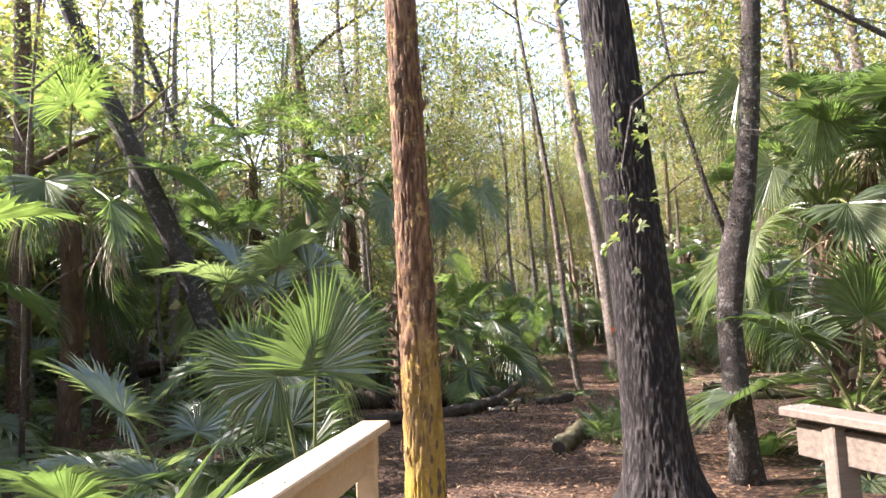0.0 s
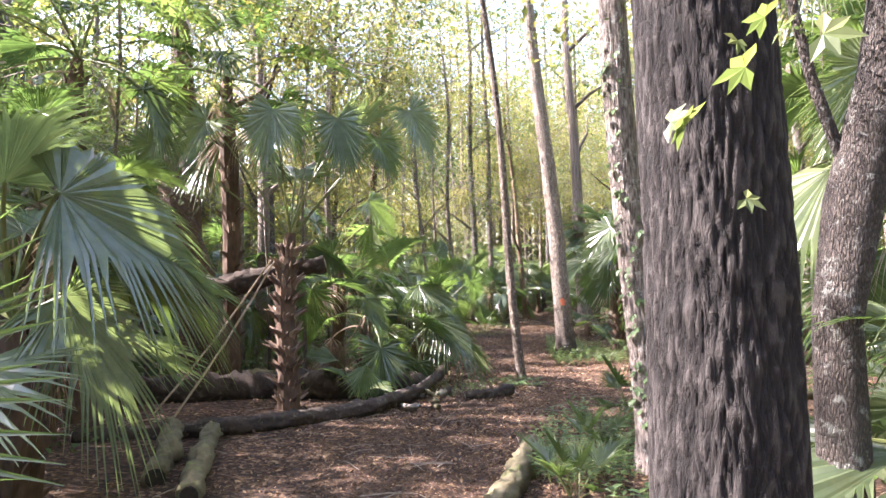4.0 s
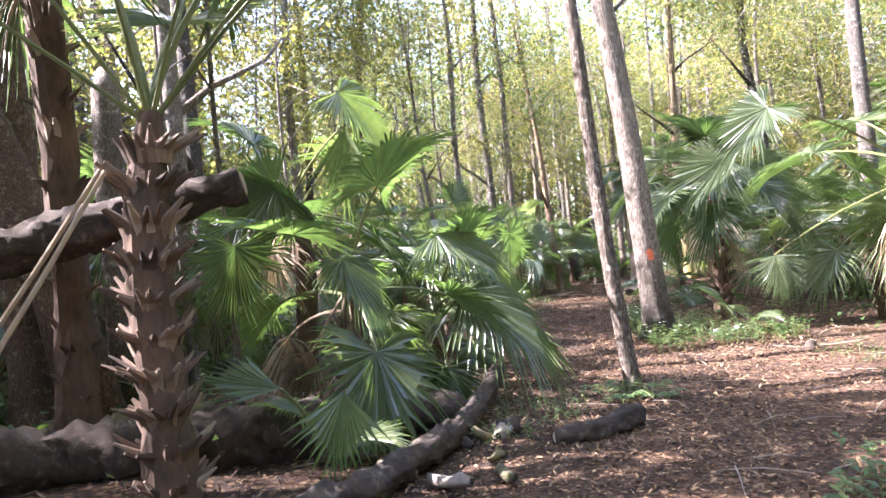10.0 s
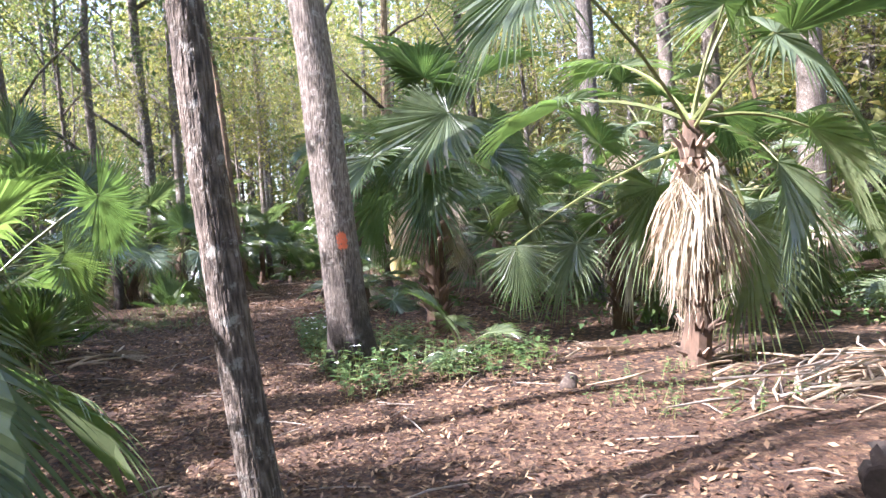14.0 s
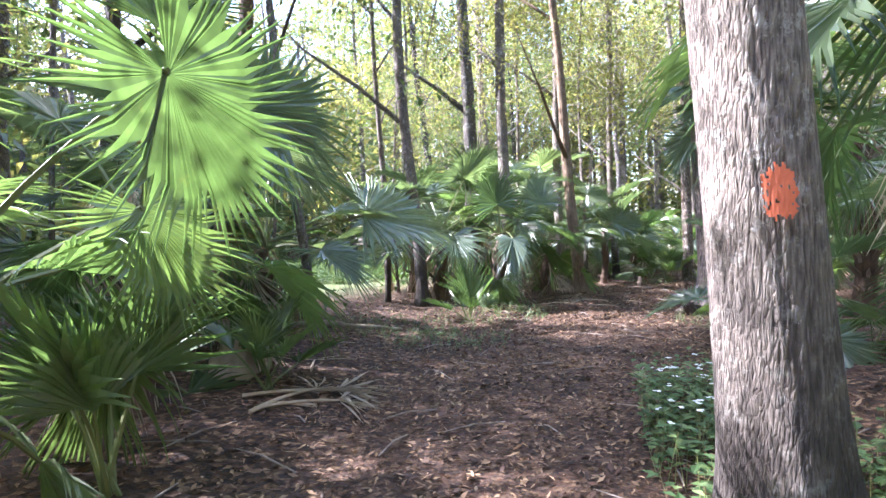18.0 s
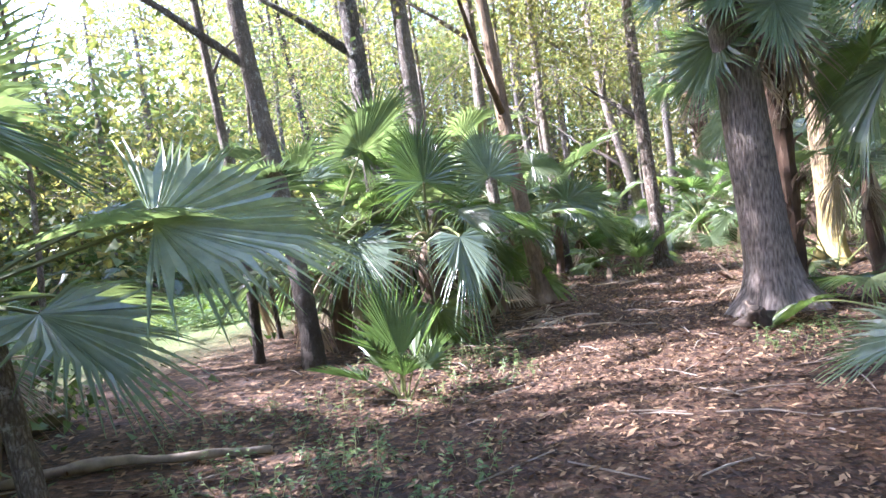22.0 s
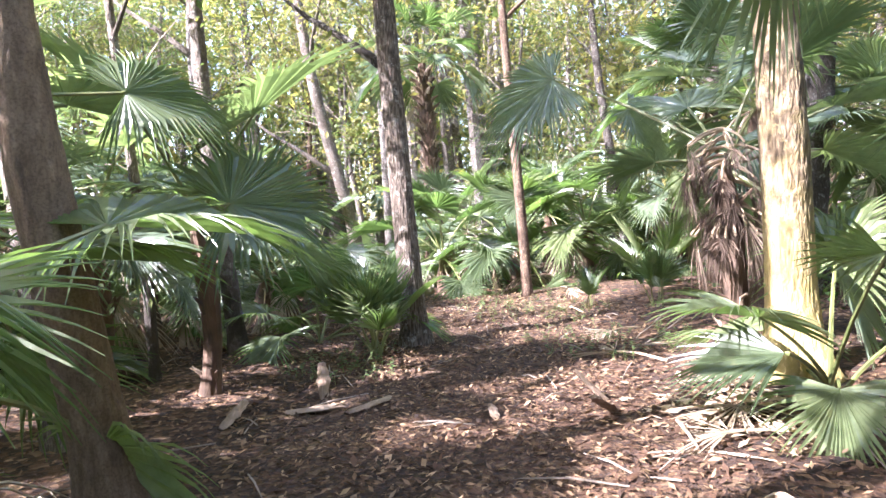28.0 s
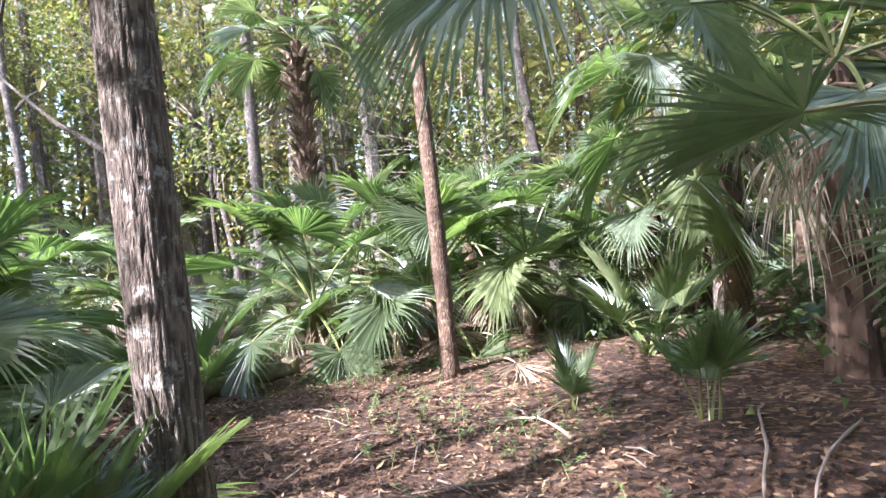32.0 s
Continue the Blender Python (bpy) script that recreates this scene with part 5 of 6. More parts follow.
front_palm = palmetto(-0.25, 13.6, 0.55, 4, "full", 0, "low palmetto with folded fans before a rotting log", 75)
aim(front_palm, (-0.25, 13.6, 0.2), (-0.5, 13.02, 0.9), (-0.95, 12.8, 1.15), (0.3, -0.7, 0.6), 0.05, 70, GREEN, 16, seed=41)
aim(front_palm, (-0.25, 13.6, 0.2), (-0.08, 13.09, 0.84), (-0.18, 12.88, 0.28), (0.2, -0.9, 0.4), 0.0, 110, GREEN, 18, seed=42)
palmetto(1.5, 19.55, 1.1, 6, "small", 0, "young palmetto with narrow upright leaves", 76, -2)
for k, (x, y, sz) in enumerate(((0.0, 13.9, 0.0), (0.2, 22.0, 1.0), (1.6, 21.6, 0.8), (7.2, 23.0, 0.7), (4.6, 26.4, 0.0), (9.9, 30.7, 0.0), (13.2, 33.4, 1.0), (5.6, 18.6, 0.7), (0.3, 25.2, 0.9), (5.0, 33.6, 1.0), (9.6, 35.6, 0.8))):
    if sz:
        palmetto(x, y, sz, 7, ("small", "full")[k % 2], k * 50, seed=80 + k)

for k, (x, y, h, kind) in enumerate(((7.3, 36.2, 0.8, "blue"), (6.0, 37.6, 1.2, "blue"), (8.4, 38.6, 0.9, "full"), (5.2, 35.4, 1.6, "blue"), (3.6, 34.2, 1.0, "blue"), (14.6, 37.2, 1.2, "full"), (15.2, 34.4, 1.4, "blue"), (14.2, 30.2, 1.8, "blue"),
                                     (-2.4, 18.6, 1.3, "full"), (-3.6, 17.4, 1.8, "full"), (9.6, 21.6, 1.4, "full"), (10.4, 18.0, 1.7, "full"), (8.6, 22.4, 1.2, "blue"), (10.3, 24.4, 1.6, "blue"), (-1.2, 24.2, 1.6, "blue"), (2.0, 30.0, 1.2, "blue"), (11.0, 27.4, 1.6, "blue"))):
    palm(x, y, h, 0.13, 1.25, 13, kind, 4, 6, seed=160 + k)

for k, (x, y, h) in enumerate(((6.4, 34.9, 0.7), (8.0, 35.9, 0.6), (7.4, 37.5, 0.9), (8.9, 38.4, 0.7), (10.6, 40.2, 0.8), (4.9, 34.8, 0.9), (7.0, 39.6, 1.0), (12.6, 38.2, 0.8), (13.6, 38.8, 1.0))):
    palm(x, y, h, 0.12, 1.15, 10, ("blue", "full")[k % 2], 4, 5, seed=190 + k, label="low fan palm at the bend of the trail")

# ---- woods around ----
taken = [(0, 0)]
wood = random.Random(5)
BARKS = ("pale", "sweetgum", "dark", "brown", "sweetgum")
made = 0
while made < 150:
    x, y = wood.uniform(-26, 40), wood.uniform(-14, 66)
    d = trail_gap(x, y)
    if d < 4.5 or (d > 12 and wood.random() < 0.35) or any(math.hypot(x - a, y - b) < 1.6 for a, b in taken) or math.hypot(x + 3.2, (y - 36) * 0.7) < 4.5 or open_view(x, y) or (y > 30 and -0.75 < (x - 3) / (y - 21) < -0.24 and wood.random() < 0.4):
        continue
    taken.append((x, y))
    made += 1
    far = d > 14
    sunward = x < 0.33 * y - 1.5 and d < 20 and y < 38
    tree(x, y, wood.uniform(0.07, 0.2), wood.uniform(10, 16), (wood.gauss(-0.02, 0.05), wood.gauss(0, 0.04)), BARKS[made % 5], wood.uniform(0.03, 0.12), limbs=3, crown=(3 if d < 9 else 5) if sunward else 9 if d > 10 else 6, crown_from=(0.3 if d < 9 else 0.45) if sunward else (0.5 if d < 8 else wood.choice((0.2, 0.3, 0.45))), seed=200 + made,
         spread=wood.uniform(2.0, 3.2), sides=8 if far else 12, label="slim woodland tree with yellow-green autumn leaves")
made = 0
while made < 190:
    x, y = wood.uniform(-18, 32), wood.uniform(-6, 58)
    d = trail_gap(x, y)
    if d < (5.2 if x < 0.33 * y - 1.5 else 3.3) or d > 17 or any(math.hypot(x - a, y - b) < 1.2 for a, b in taken) or math.hypot(x + 3.2, (y - 36) * 0.7) < 4.5 or open_view(x, y) or math.hypot(x - 5.5, y - 14.5) < 3.2 or (4.5 < x < 9.5 and 13 < y < 22):
        continue
    taken.append((x, y))
    made += 1
    if x < 0.33 * y - 1.5 and in_sun_gap((x, y, 1.3), 0.6):
        continue
    if made % 3 == 0 or made > 130:
        palmetto(x, y, wood.uniform(1.0, 1.6), 7, "far" if d > 6 else "full", wood.uniform(0, 360), seed=500 + made)
    else:
        palm(x, y, wood.choice((0.5, 0.9, 1.3, 2.2, 3.2) if x > 0.33 * y - 1.5 else (0.5, 0.8, 1.1)), 0.14, wood.uniform(1.0, 1.4), 13, "far" if d > 5.5 else "full", 4, 5, seed=500 + made)


# ---- logs and fallen wood ----
def log(name, points, radii, mat, label, hollow=False, category="log", sides=12, rough=0.22):
    """A lying log, its cut or broken ends a part of their own."""
    root = tagged(new(name), label, category, "fallen wood")
    pts = [Vector(p) for p in points]
    fine, fat = [], []
    for i in range(len(pts) - 1):
        steps = max(2, int((pts[i + 1] - pts[i]).length / 0.09))
        for k in range(steps):
            u = k / steps
            q = pts[i].lerp(pts[i + 1], u)
            fine.append(q + Vector((noise.noise(q * 2.0), noise.noise(q * 2.0 + Vector((5, 0, 0))), noise.noise(q * 2.0 + Vector((0, 9, 0))))) * 0.03)
            fat.append((radii[i] * (1 - u) + radii[i + 1] * u) * (1 + rough * noise.noise(q * 3.0) + rough * 0.9 * noise.noise(q * 8.0)))
    fine.append(pts[-1])
    fat.append(radii[-1])
    s = Shape().tube(fine, fat, sides + 8, 0, rough * 2.6, grain=11.0)
    piece("bark", s.mesh("bark", (mat,), True), root)
    for a, b, r in ((pts[0], pts[1], radii[0]), (pts[-1], pts[-2], radii[-1])):
        out = (a - b).normalized()
        s = Shape().tube([a + out * 0.004, a + out * 0.012], [r * 0.8, r * 0.7], 12, 0, 0.2)
        piece("cut_end", s.mesh("cut_end", ("hollow" if hollow else "cut_wood",)), root)
    return root


def on(x, y, up=0.0):
    return (x, y, ground_z(x, y) + up)


log("edging_log", [on(1.22, 7.95, 0.08), on(1.6, 9.1, 0.08), on(1.93, 10.3, 0.1)], [0.105, 0.11, 0.1], "moss_log", "short mossy log edging the mulch trail", True)
log("edging_log", [on(-1.25, 8.6, 0.08), on(-1.55, 9.9, 0.09), on(-1.83, 11.2, 0.1)], [0.10, 0.105, 0.1], "moss_log", "short mossy log edging the mulch trail", True)
log("edging_log", [on(-1.75, 9.2, 0.09), on(-2.0, 10.2, 0.1), on(-2.3, 11.25, 0.12)], [0.11, 0.115, 0.11], "moss_log", "short mossy log edging the mulch trail", True)
log("fallen_log", [on(-3.4, 11.0, 0.06), on(-2.2, 11.25, 0.08), on(-1.1, 11.6, 0.09), on(0.0, 12.6, 0.1), on(0.7, 13.8, 0.12), on(1.15, 14.9, 0.22), on(1.3, 15.35, 0.34)], [0.09, 0.11, 0.115, 0.11, 0.1, 0.09, 0.06], "log", "dark fallen log along the edge of the trail")
log("fallen_log", [on(-4.5, 13.2, 0.14), on(-2.6, 13.55, 0.2), on(-0.6, 13.9, 0.22), on(0.8, 14.4, 0.16)], [0.2, 0.24, 0.23, 0.16], "log", "thick rotting log behind a palm")
log("fallen_log", [on(-5.5, 14.3, 0.1), on(-3.5, 14.6, 0.15), on(-1.6, 14.9, 0.15)], [0.14, 0.16, 0.14], "moss_log", "mossy rotting log on the forest floor")
log("dead_tree", [(-6.5, 12.6, 1.35), (-4.6, 13.0, 1.62), (-3.0, 13.25, 1.85), (-1.4, 13.35, 2.25), (-0.75, 13.4, 2.38)], [0.14, 0.16, 0.17, 0.15, 0.12], "log", "dead trunk hung up level across other stems")
log("broken_log", [on(1.5, 13.55, 0.06), on(1.9, 13.7, 0.08), on(2.3, 13.95, 0.1)], [0.07, 0.09, 0.08], "log", "short broken root log at the trail edge")
log("rotten_stump", [on(0.05, 14.9, 0.1), on(0.5, 14.8, 0.14)], [0.17, 0.15], "moss_log", "rounded rotten stump among palms", True, "stump")
log("rotten_log", [on(5.15, 13.9, 0.07), on(5.7, 13.95, 0.09), on(6.4, 14.1, 0.08)], [0.15, 0.16, 0.13], "log", "short dark rotting log beside a brush pile", True, "log", 16, 0.4)
log("rotten_log", [on(5.2, 13.0, 0.06), on(6.0, 12.9, 0.07), on(7.0, 13.0, 0.06)], [0.08, 0.09, 0.08], "moss_log", "small mossy log in sunlit litter")
log("wood_stub", [on(5.5, 16.6, -0.05), on(5.58, 16.62, 0.09)], [0.1, 0.05], "log", "grey wooden stub in the leaf litter", False, "stump")
log("cut_stump", [on(1.15, 22.1, -0.08), on(1.16, 22.1, 0.25), on(1.17, 22.1, 0.5)], [0.2, 0.16, 0.14], "cut_wood", "pale weathered tree stump among palmettos", False, "stump", 14, 0.3)
log("fallen_branch", [on(0.4, 24.6, 0.03), on(1.4, 24.9, 0.04), on(2.3, 25.0, 0.03)], [0.03, 0.035, 0.025], "twig", "grey fallen branch in leaf litter", False, "branch", 7)
log("fallen_branch", [on(-0.6, 23.4, 0.05), on(-0.2, 25.0, 0.09), on(0.5, 26.2, 0.08)], [0.08, 0.09, 0.07], "moss_log", "mossy branch on the forest floor", False, "branch", 8)
log("rotten_stump", [on(6.55, 26.35, -0.05), on(6.5, 26.3, 0.1), on(6.45, 26.25, 0.2)], [0.13, 0.11, 0.05], "log", "jagged broken stump at the foot of an oak", True, "stump", 12, 0.5)
def wood_slab(x, y, az, length, width, tilt, label="pale slab of rotten wood on the litter"):
    """A split slab: ragged at both ends, thicker in the middle, lying or propped at a slant."""
    rng = random.Random(int(x * 90 + y * 7))
    s, n = Shape(), 9
    for i in range(n):
        u = i / (n - 1)
        w = width * (0.35 + 0.65 * math.sin(math.pi * (0.12 + 0.76 * u))) * rng.uniform(0.85, 1.1)
        for v, up in ((-0.5, 0.0), (-0.2, 0.35), (0.15, 0.45), (0.5, 0.05), (0.2, -0.35), (-0.25, -0.3)):
            end = rng.uniform(-0.06, 0.06) * length if i in (0, n - 1) else 0.0
            s.v.append(Vector(((u - 0.1) * length + end, v * w + rng.gauss(0, 0.004), up * 0.035 + rng.gauss(0, 0.003))))
    for i in range(n - 1):
        for k in range(6):
            a, b = i * 6 + k, i * 6 + (k + 1) % 6
            s.f.append((a, b, b + 6, a + 6))
            s.s.append(0)
    s.f += [tuple(range(5, -1, -1)), tuple(range(6 * (n - 1), 6 * n))]
    s.s += [0, 0]
    ob = new("wood_chunk", s.mesh("wood_chunk", ("slab",)))
    ob.matrix_basis = pose(x, y, ground_z(x, y) + 0.025, 0, -tilt, az)
    return tagged(ob, label, "wood", "slabs of rotten wood")


for x, y, az, length, width, tilt in ((6.7, 31.25, -35, 0.42, 0.12, 4), (7.05, 31.5, 70, 0.3, 0.1, 55, ), (6.25, 31.3, 40, 0.3, 0.1, 20), (7.0, 30.9, 10, 0.36, 0.09, 3), (8.2, 29.7, 200, 0.32, 0.11, 30), (8.35, 29.9, 130, 0.28, 0.1, 45), (7.6, 30.1, 60, 0.22, 0.07, 5), (6.6, 26.35, 120, 0.3, 0.12, 50), (6.5, 26.5, 30, 0.35, 0.1, 15)):
    wood_slab(x, y, az, length, width, tilt)
log("fallen_branch", [on(11.9, 31.3, 0.02), on(11.2, 31.25, 0.04), on(10.4, 31.1, 0.01)], [0.010, 0.009, 0.005], "twig", "bare grey branch across the litter", False, "branch", 6)
log("fallen_branch", [on(12.0, 31.9, 0.02), on(11.1, 31.5, 0.05), on(10.2, 31.2, 0.01)], [0.010, 0.008, 0.005], "twig", "bare grey branch across the litter", False, "branch", 6)
log("fallen_log", [on(9.6, 36.0, 0.08), on(10.3, 36.4, 0.1), on(11.1, 36.5, 0.08)], [0.1, 0.11, 0.1], "moss_log", "mossy log at the bend of the trail")

chunk = random.Random(44)
for k in range(16):
    x, y = chunk.uniform(0.0, 1.7), chunk.uniform(12.9, 14.6)
    if trail_gap(x, y) < 0.75:
        continue
    a, ln, r = chunk.uniform(0, 6.28), chunk.uniform(0.15, 0.5), chunk.uniform(0.025, 0.06)
    log("broken_wood", [on(x, y, 0.03), on(x + math.cos(a) * ln * 0.5, y + math.sin(a) * ln * 0.5, 0.05), on(x + math.cos(a) * ln, y + math.sin(a) * ln, chunk.uniform(0.03, 0.14))], [r, r * 1.1, r * 0.6], chunk.choice(("log", "twig", "moss_log")), "broken piece of rotten wood on the litter", True, "wood", 8, 0.45)

# Two dry leaf stalks that hang from the palm to the ground.
for k, (a, b) in enumerate((((-1.42, 12.62, 2.44), (-3.0, 12.35, 0.28)), ((-1.36, 12.55, 2.42), (-2.62, 11.95, 0.26)))):
    root = tagged(new("hanging_stalk"), "dry palm leaf hanging by its long pale stalk to the ground", "dead frond", "hanging dry palm leaves")
    a, b = Vector(a), Vector(b)
    mid = (a + b) / 2 + Vector((0, 0, -0.08))
    s = Shape().tube([a, a.lerp(mid, 0.5) - Vector((0, 0, 0.015)), mid, mid.lerp(b, 0.5) - Vector((0, 0, 0.01)), b], [0.014, 0.016, 0.018, 0.019, 0.016], 6, 0, 0.05)
    piece("stalk", s.mesh("stalk", ("straw",)), root)
    away = math.degrees(math.atan2(b.y - a.y, b.x - a.x))
    blade = Shape()
    for i in range(24):
        an = radians(away + (i - 11.5) * 5.5)
        way = Vector((math.cos(an), math.sin(an), -0.38 + 0.1 * math.sin(i * 2.1)))
        ln = 0.5 + 0.12 * math.sin(i * 1.7)
        blade.tube([b, b + way * ln * 0.5, b + way * ln], [0.012, 0.014, 0.002], 3, 0, cap=False)
    piece("withered_blade", blade.mesh("withered_blade", ("straw",)), root)


# ---- dead leaves on the ground ----
def fallen_frond(x, y, az, size, v, label="withered tan palm leaf lying on the litter", tilt=0.0):
    root = base("fallen_frond", x, y, ground_z(x, y) + 0.02, label, "dead frond", "dead palm leaves on the ground")
    piece("dead_frond", FAN["flat", v], root, pose(0, 0, 0, 0, tilt, az) @ Matrix.Scale(size, 4))
    return root


for k, (x, y, az, size) in enumerate(((1.5, 21.3, 20, 1.2), (1.8, 22.2, 100, 0.8), (1.7, 20.9, 60, 1.1), (5.7, 28.3, 190, 0.85), (4.8, 28.0, 20, 0.7), (7.35, 25.0, 240, 0.8), (6.9, 24.7, 140, 0.75),
                                     (7.6, 24.6, 200, 0.8), (8.3, 29.3, 230, 0.75), (8.6, 28.6, 130, 0.8), (9.1, 29.3, 200, 0.8), (5.2, 28.9, 60, 0.7), (-2.7, 12.0, 200, 0.7), (-2.1, 11.9, 330, 0.5),
                                     (7.9, 16.0, 120, 0.9), (7.2, 15.4, 220, 0.8), (8.3, 15.2, 180, 1.0), (9.0, 33.5, 150, 0.8), (8.9, 34.3, 40, 0.9), (10.9, 32.6, 70, 0.7), (0.4, 14.3, 260, 0.7), (9.9, 30.9, 330, 0.6), (10.5, 31.4, 170, 0.6), (6.3, 17.6, 20, 0.8),
                                     (5.19, 27.6, 0, 0.75), (5.0, 27.7, 150, 0.7), (5.4, 29.45, 250, 0.85), (5.7, 30.4, 170, 0.7), (2.1, 21.2, 170, 1.0), (1.7, 21.0, 20, 1.0), (11.9, 36.0, 190, 0.9), (12.4, 34.6, 240, 0.8), (5.0, 9.2, 200, 0.9), (4.3, 8.0, 250, 0.9), (1.0, 23.0, 300, 0.7), (9.5, 30.3, 100, 0.8))):
    fallen_frond(x, y, az, size, k % 4)


for x, y, h, lean_x, lean_y in ((6.76, 24.77, 0.32, -0.06, -0.3), (7.0, 24.95, 0.28, 0.15, -0.25), (7.42, 28.1, 0.16, -0.25, -0.3), (7.3, 27.85, 0.14, 0.1, -0.4)):
    root = base("fallen_frond", x, y, ground_z(x, y), "grey-brown folded palm leaf slumped on the litter", "dead frond", "dead palm leaves on the ground")
    aim(root, (x - lean_x, y - lean_y, ground_z(x, y) + 0.03), (x, y, ground_z(x, y) + h), (x + lean_x, y + lean_y, ground_z(x, y) + 0.02), (lean_x, lean_y, 0.7), 0.1, 120, DEAD, 26, 0.2, int(x * 50), sag=0.2)


# ---- chips at the foot of the mossy tree ----
chips = Shape()
rng = random.Random(51)
for _ in range(420):
    x, y = 8.85 + rng.gauss(0, 0.32), 29.15 + rng.gauss(0, 0.3)
    up = 0.12 * math.exp(-((x - 8.9) ** 2 + (y - 29.2) ** 2) / 0.12)
    a, ln = rng.uniform(0, 6.28), rng.uniform(0.04, 0.16)
    chips.leaf(Vector((x, y, ground_z(x, y) + 0.01 + up * rng.random())), Vector((math.cos(a), math.sin(a), rng.uniform(-0.2, 0.25))), Vector((rng.gauss(0, 0.3), rng.gauss(0, 0.3), 1)), ln, ln * 0.35, 0, rng.uniform(-0.2, 0.2))
tagged(new("bark_chips", chips.mesh("bark_chips", ("straw",))), "pale sunlit chips and dry shreds at a tree foot", "bark chips", "", "stuff")

# ---- brush pile ----
pile = tagged(new("brush_pile"), "tangle of sun-bleached sticks and dry palm stalks", "brush pile")
stick = random.Random(12)
for k in range(60):
    x, y = 6.9 + stick.gauss(0, 0.55), 15.1 + stick.gauss(0, 0.4)
    a, ln = stick.uniform(-0.5, 0.7) + (math.pi if k % 2 else 0), stick.uniform(0.35, 0.95)
    z = ground_z(x, y) + stick.uniform(0.02, 0.22)
    d = Vector((math.cos(a), math.sin(a), stick.uniform(-0.1, 0.12)))
    c = Vector((x, y, z))
    bend = Vector((stick.uniform(-0.08, 0.08), stick.uniform(-0.08, 0.08), stick.uniform(-0.03, 0.06)))
    s = Shape().tube([c - d * ln * 0.5, c + bend, c + d * ln * 0.5], [0.012, 0.011, 0.005], 5, 0, 0.1)
    piece("stick", s.mesh("stick", ("straw" if k % 3 else "twig",)), pile)


# ---- blaze ----
def blaze():
    """Orange paint on the bark, facing the walkers."""
    s = Shape()
    tall, wide = 26, 20
    for i in range(tall + 1):
        z = 1.29 + i * 0.0078
        for k in range(wide + 1):
            a = radians(-112 + k * 1.6)
            r = 0.2335 + 0.002 * noise.noise((k * 0.7, i * 0.25, 5))
            s.v.append(Vector((-0.10 * z + math.cos(a) * r, math.sin(a) * r, z)))
    for i in range(tall):
        for k in range(wide):
            u, v = (k + 0.5) / wide * 2 - 1, (i + 0.5) / tall * 2 - 1
            edge = math.sqrt(abs(u) ** 2.6 + abs(v) ** 2.6) + 0.4 * noise.noise((k * 0.45, i * 0.2, 1)) + 0.2 * noise.noise((k * 1.3, i * 0.5, 4))
            if edge < 0.85 and noise.noise((k * 0.9, i * 0.3, 8)) > -0.4:
                b = i * (wide + 1) + k
                s.f.append((b, b + 1, b + wide + 2, b + wide + 1))
                s.s.append(0)
    return s


# ---- low plants ----
def fern(x, y, size, label="bright green fern at a tree foot"):
    root = base("fern", x, y, ground_z(x, y), label, "fern", "ferns")
    rng = random.Random(int(x * 100))
    for k in range(7):
        s = Shape()
        n = 14
        pts = [Vector((0.5 * u, 0, 0.55 * u - 0.5 * u * u)) * 1.0 for u in [i / n for i in range(n + 1)]]
        s.tube(pts, [0.004] * n + [0.001], 3, 0, cap=False)
        for i in range(2, n):
            w = 0.13 * math.sin(math.pi * (i / n) ** 0.7)
            for side in (-1, 1):
                s.leaf(pts[i], Vector((0.35, side, -0.1)), Vector((0, 0, 1)), w, w * 0.28, 1)
        piece("frond", s.mesh("frond", ("petiole", "herb")), root, pose(0, 0, 0, 0, rng.uniform(-15, 10), k * 51 + rng.uniform(-15, 15)) @ Matrix.Scale(size * rng.uniform(0.8, 1.15), 4))
    return root


fern(2.55, 14.95, 0.85)
fern(2.85, 14.85, 0.6)
fern(2.4, 15.3, 0.55)


def herbs(name, spots, seed, height, leaf, label, mat="herb"):
    """Low leafy plants: stems with pairs of small leaves, thick in patches."""
    rng = random.Random(seed)
    s = Shape()
    for cx, cy, rad, count in spots:
        for _ in range(count):
            a, r = rng.uniform(0, 6.28), rad * math.sqrt(rng.random())
            x, y = cx + math.cos(a) * r, cy + math.sin(a) * r
            if trail_gap(x, y) < 0.55:
                continue
            z = ground_z(x, y)
            h = height * rng.uniform(0.4, 1.2)
            tip = Vector((x + rng.gauss(0, 0.05), y + rng.gauss(0, 0.05), z + h))
            s.tube([(x, y, z - 0.01), tip], [0.003, 0.0015], 3, 0, cap=False)
            for k in range(5):
                at = Vector((x, y, z)).lerp(tip, 0.35 + 0.16 * k)
                b = rng.uniform(0, 6.28)
                way = Vector((math.cos(b), math.sin(b), rng.uniform(-0.2, 0.5)))
                s.leaf(at, way, Vector((0, 0, 1)), leaf * rng.uniform(0.6, 1.3), leaf * 0.55, 1)
    return tagged(new(name, s.mesh(name, ("petiole", mat))), label, "low plants", "", "stuff")


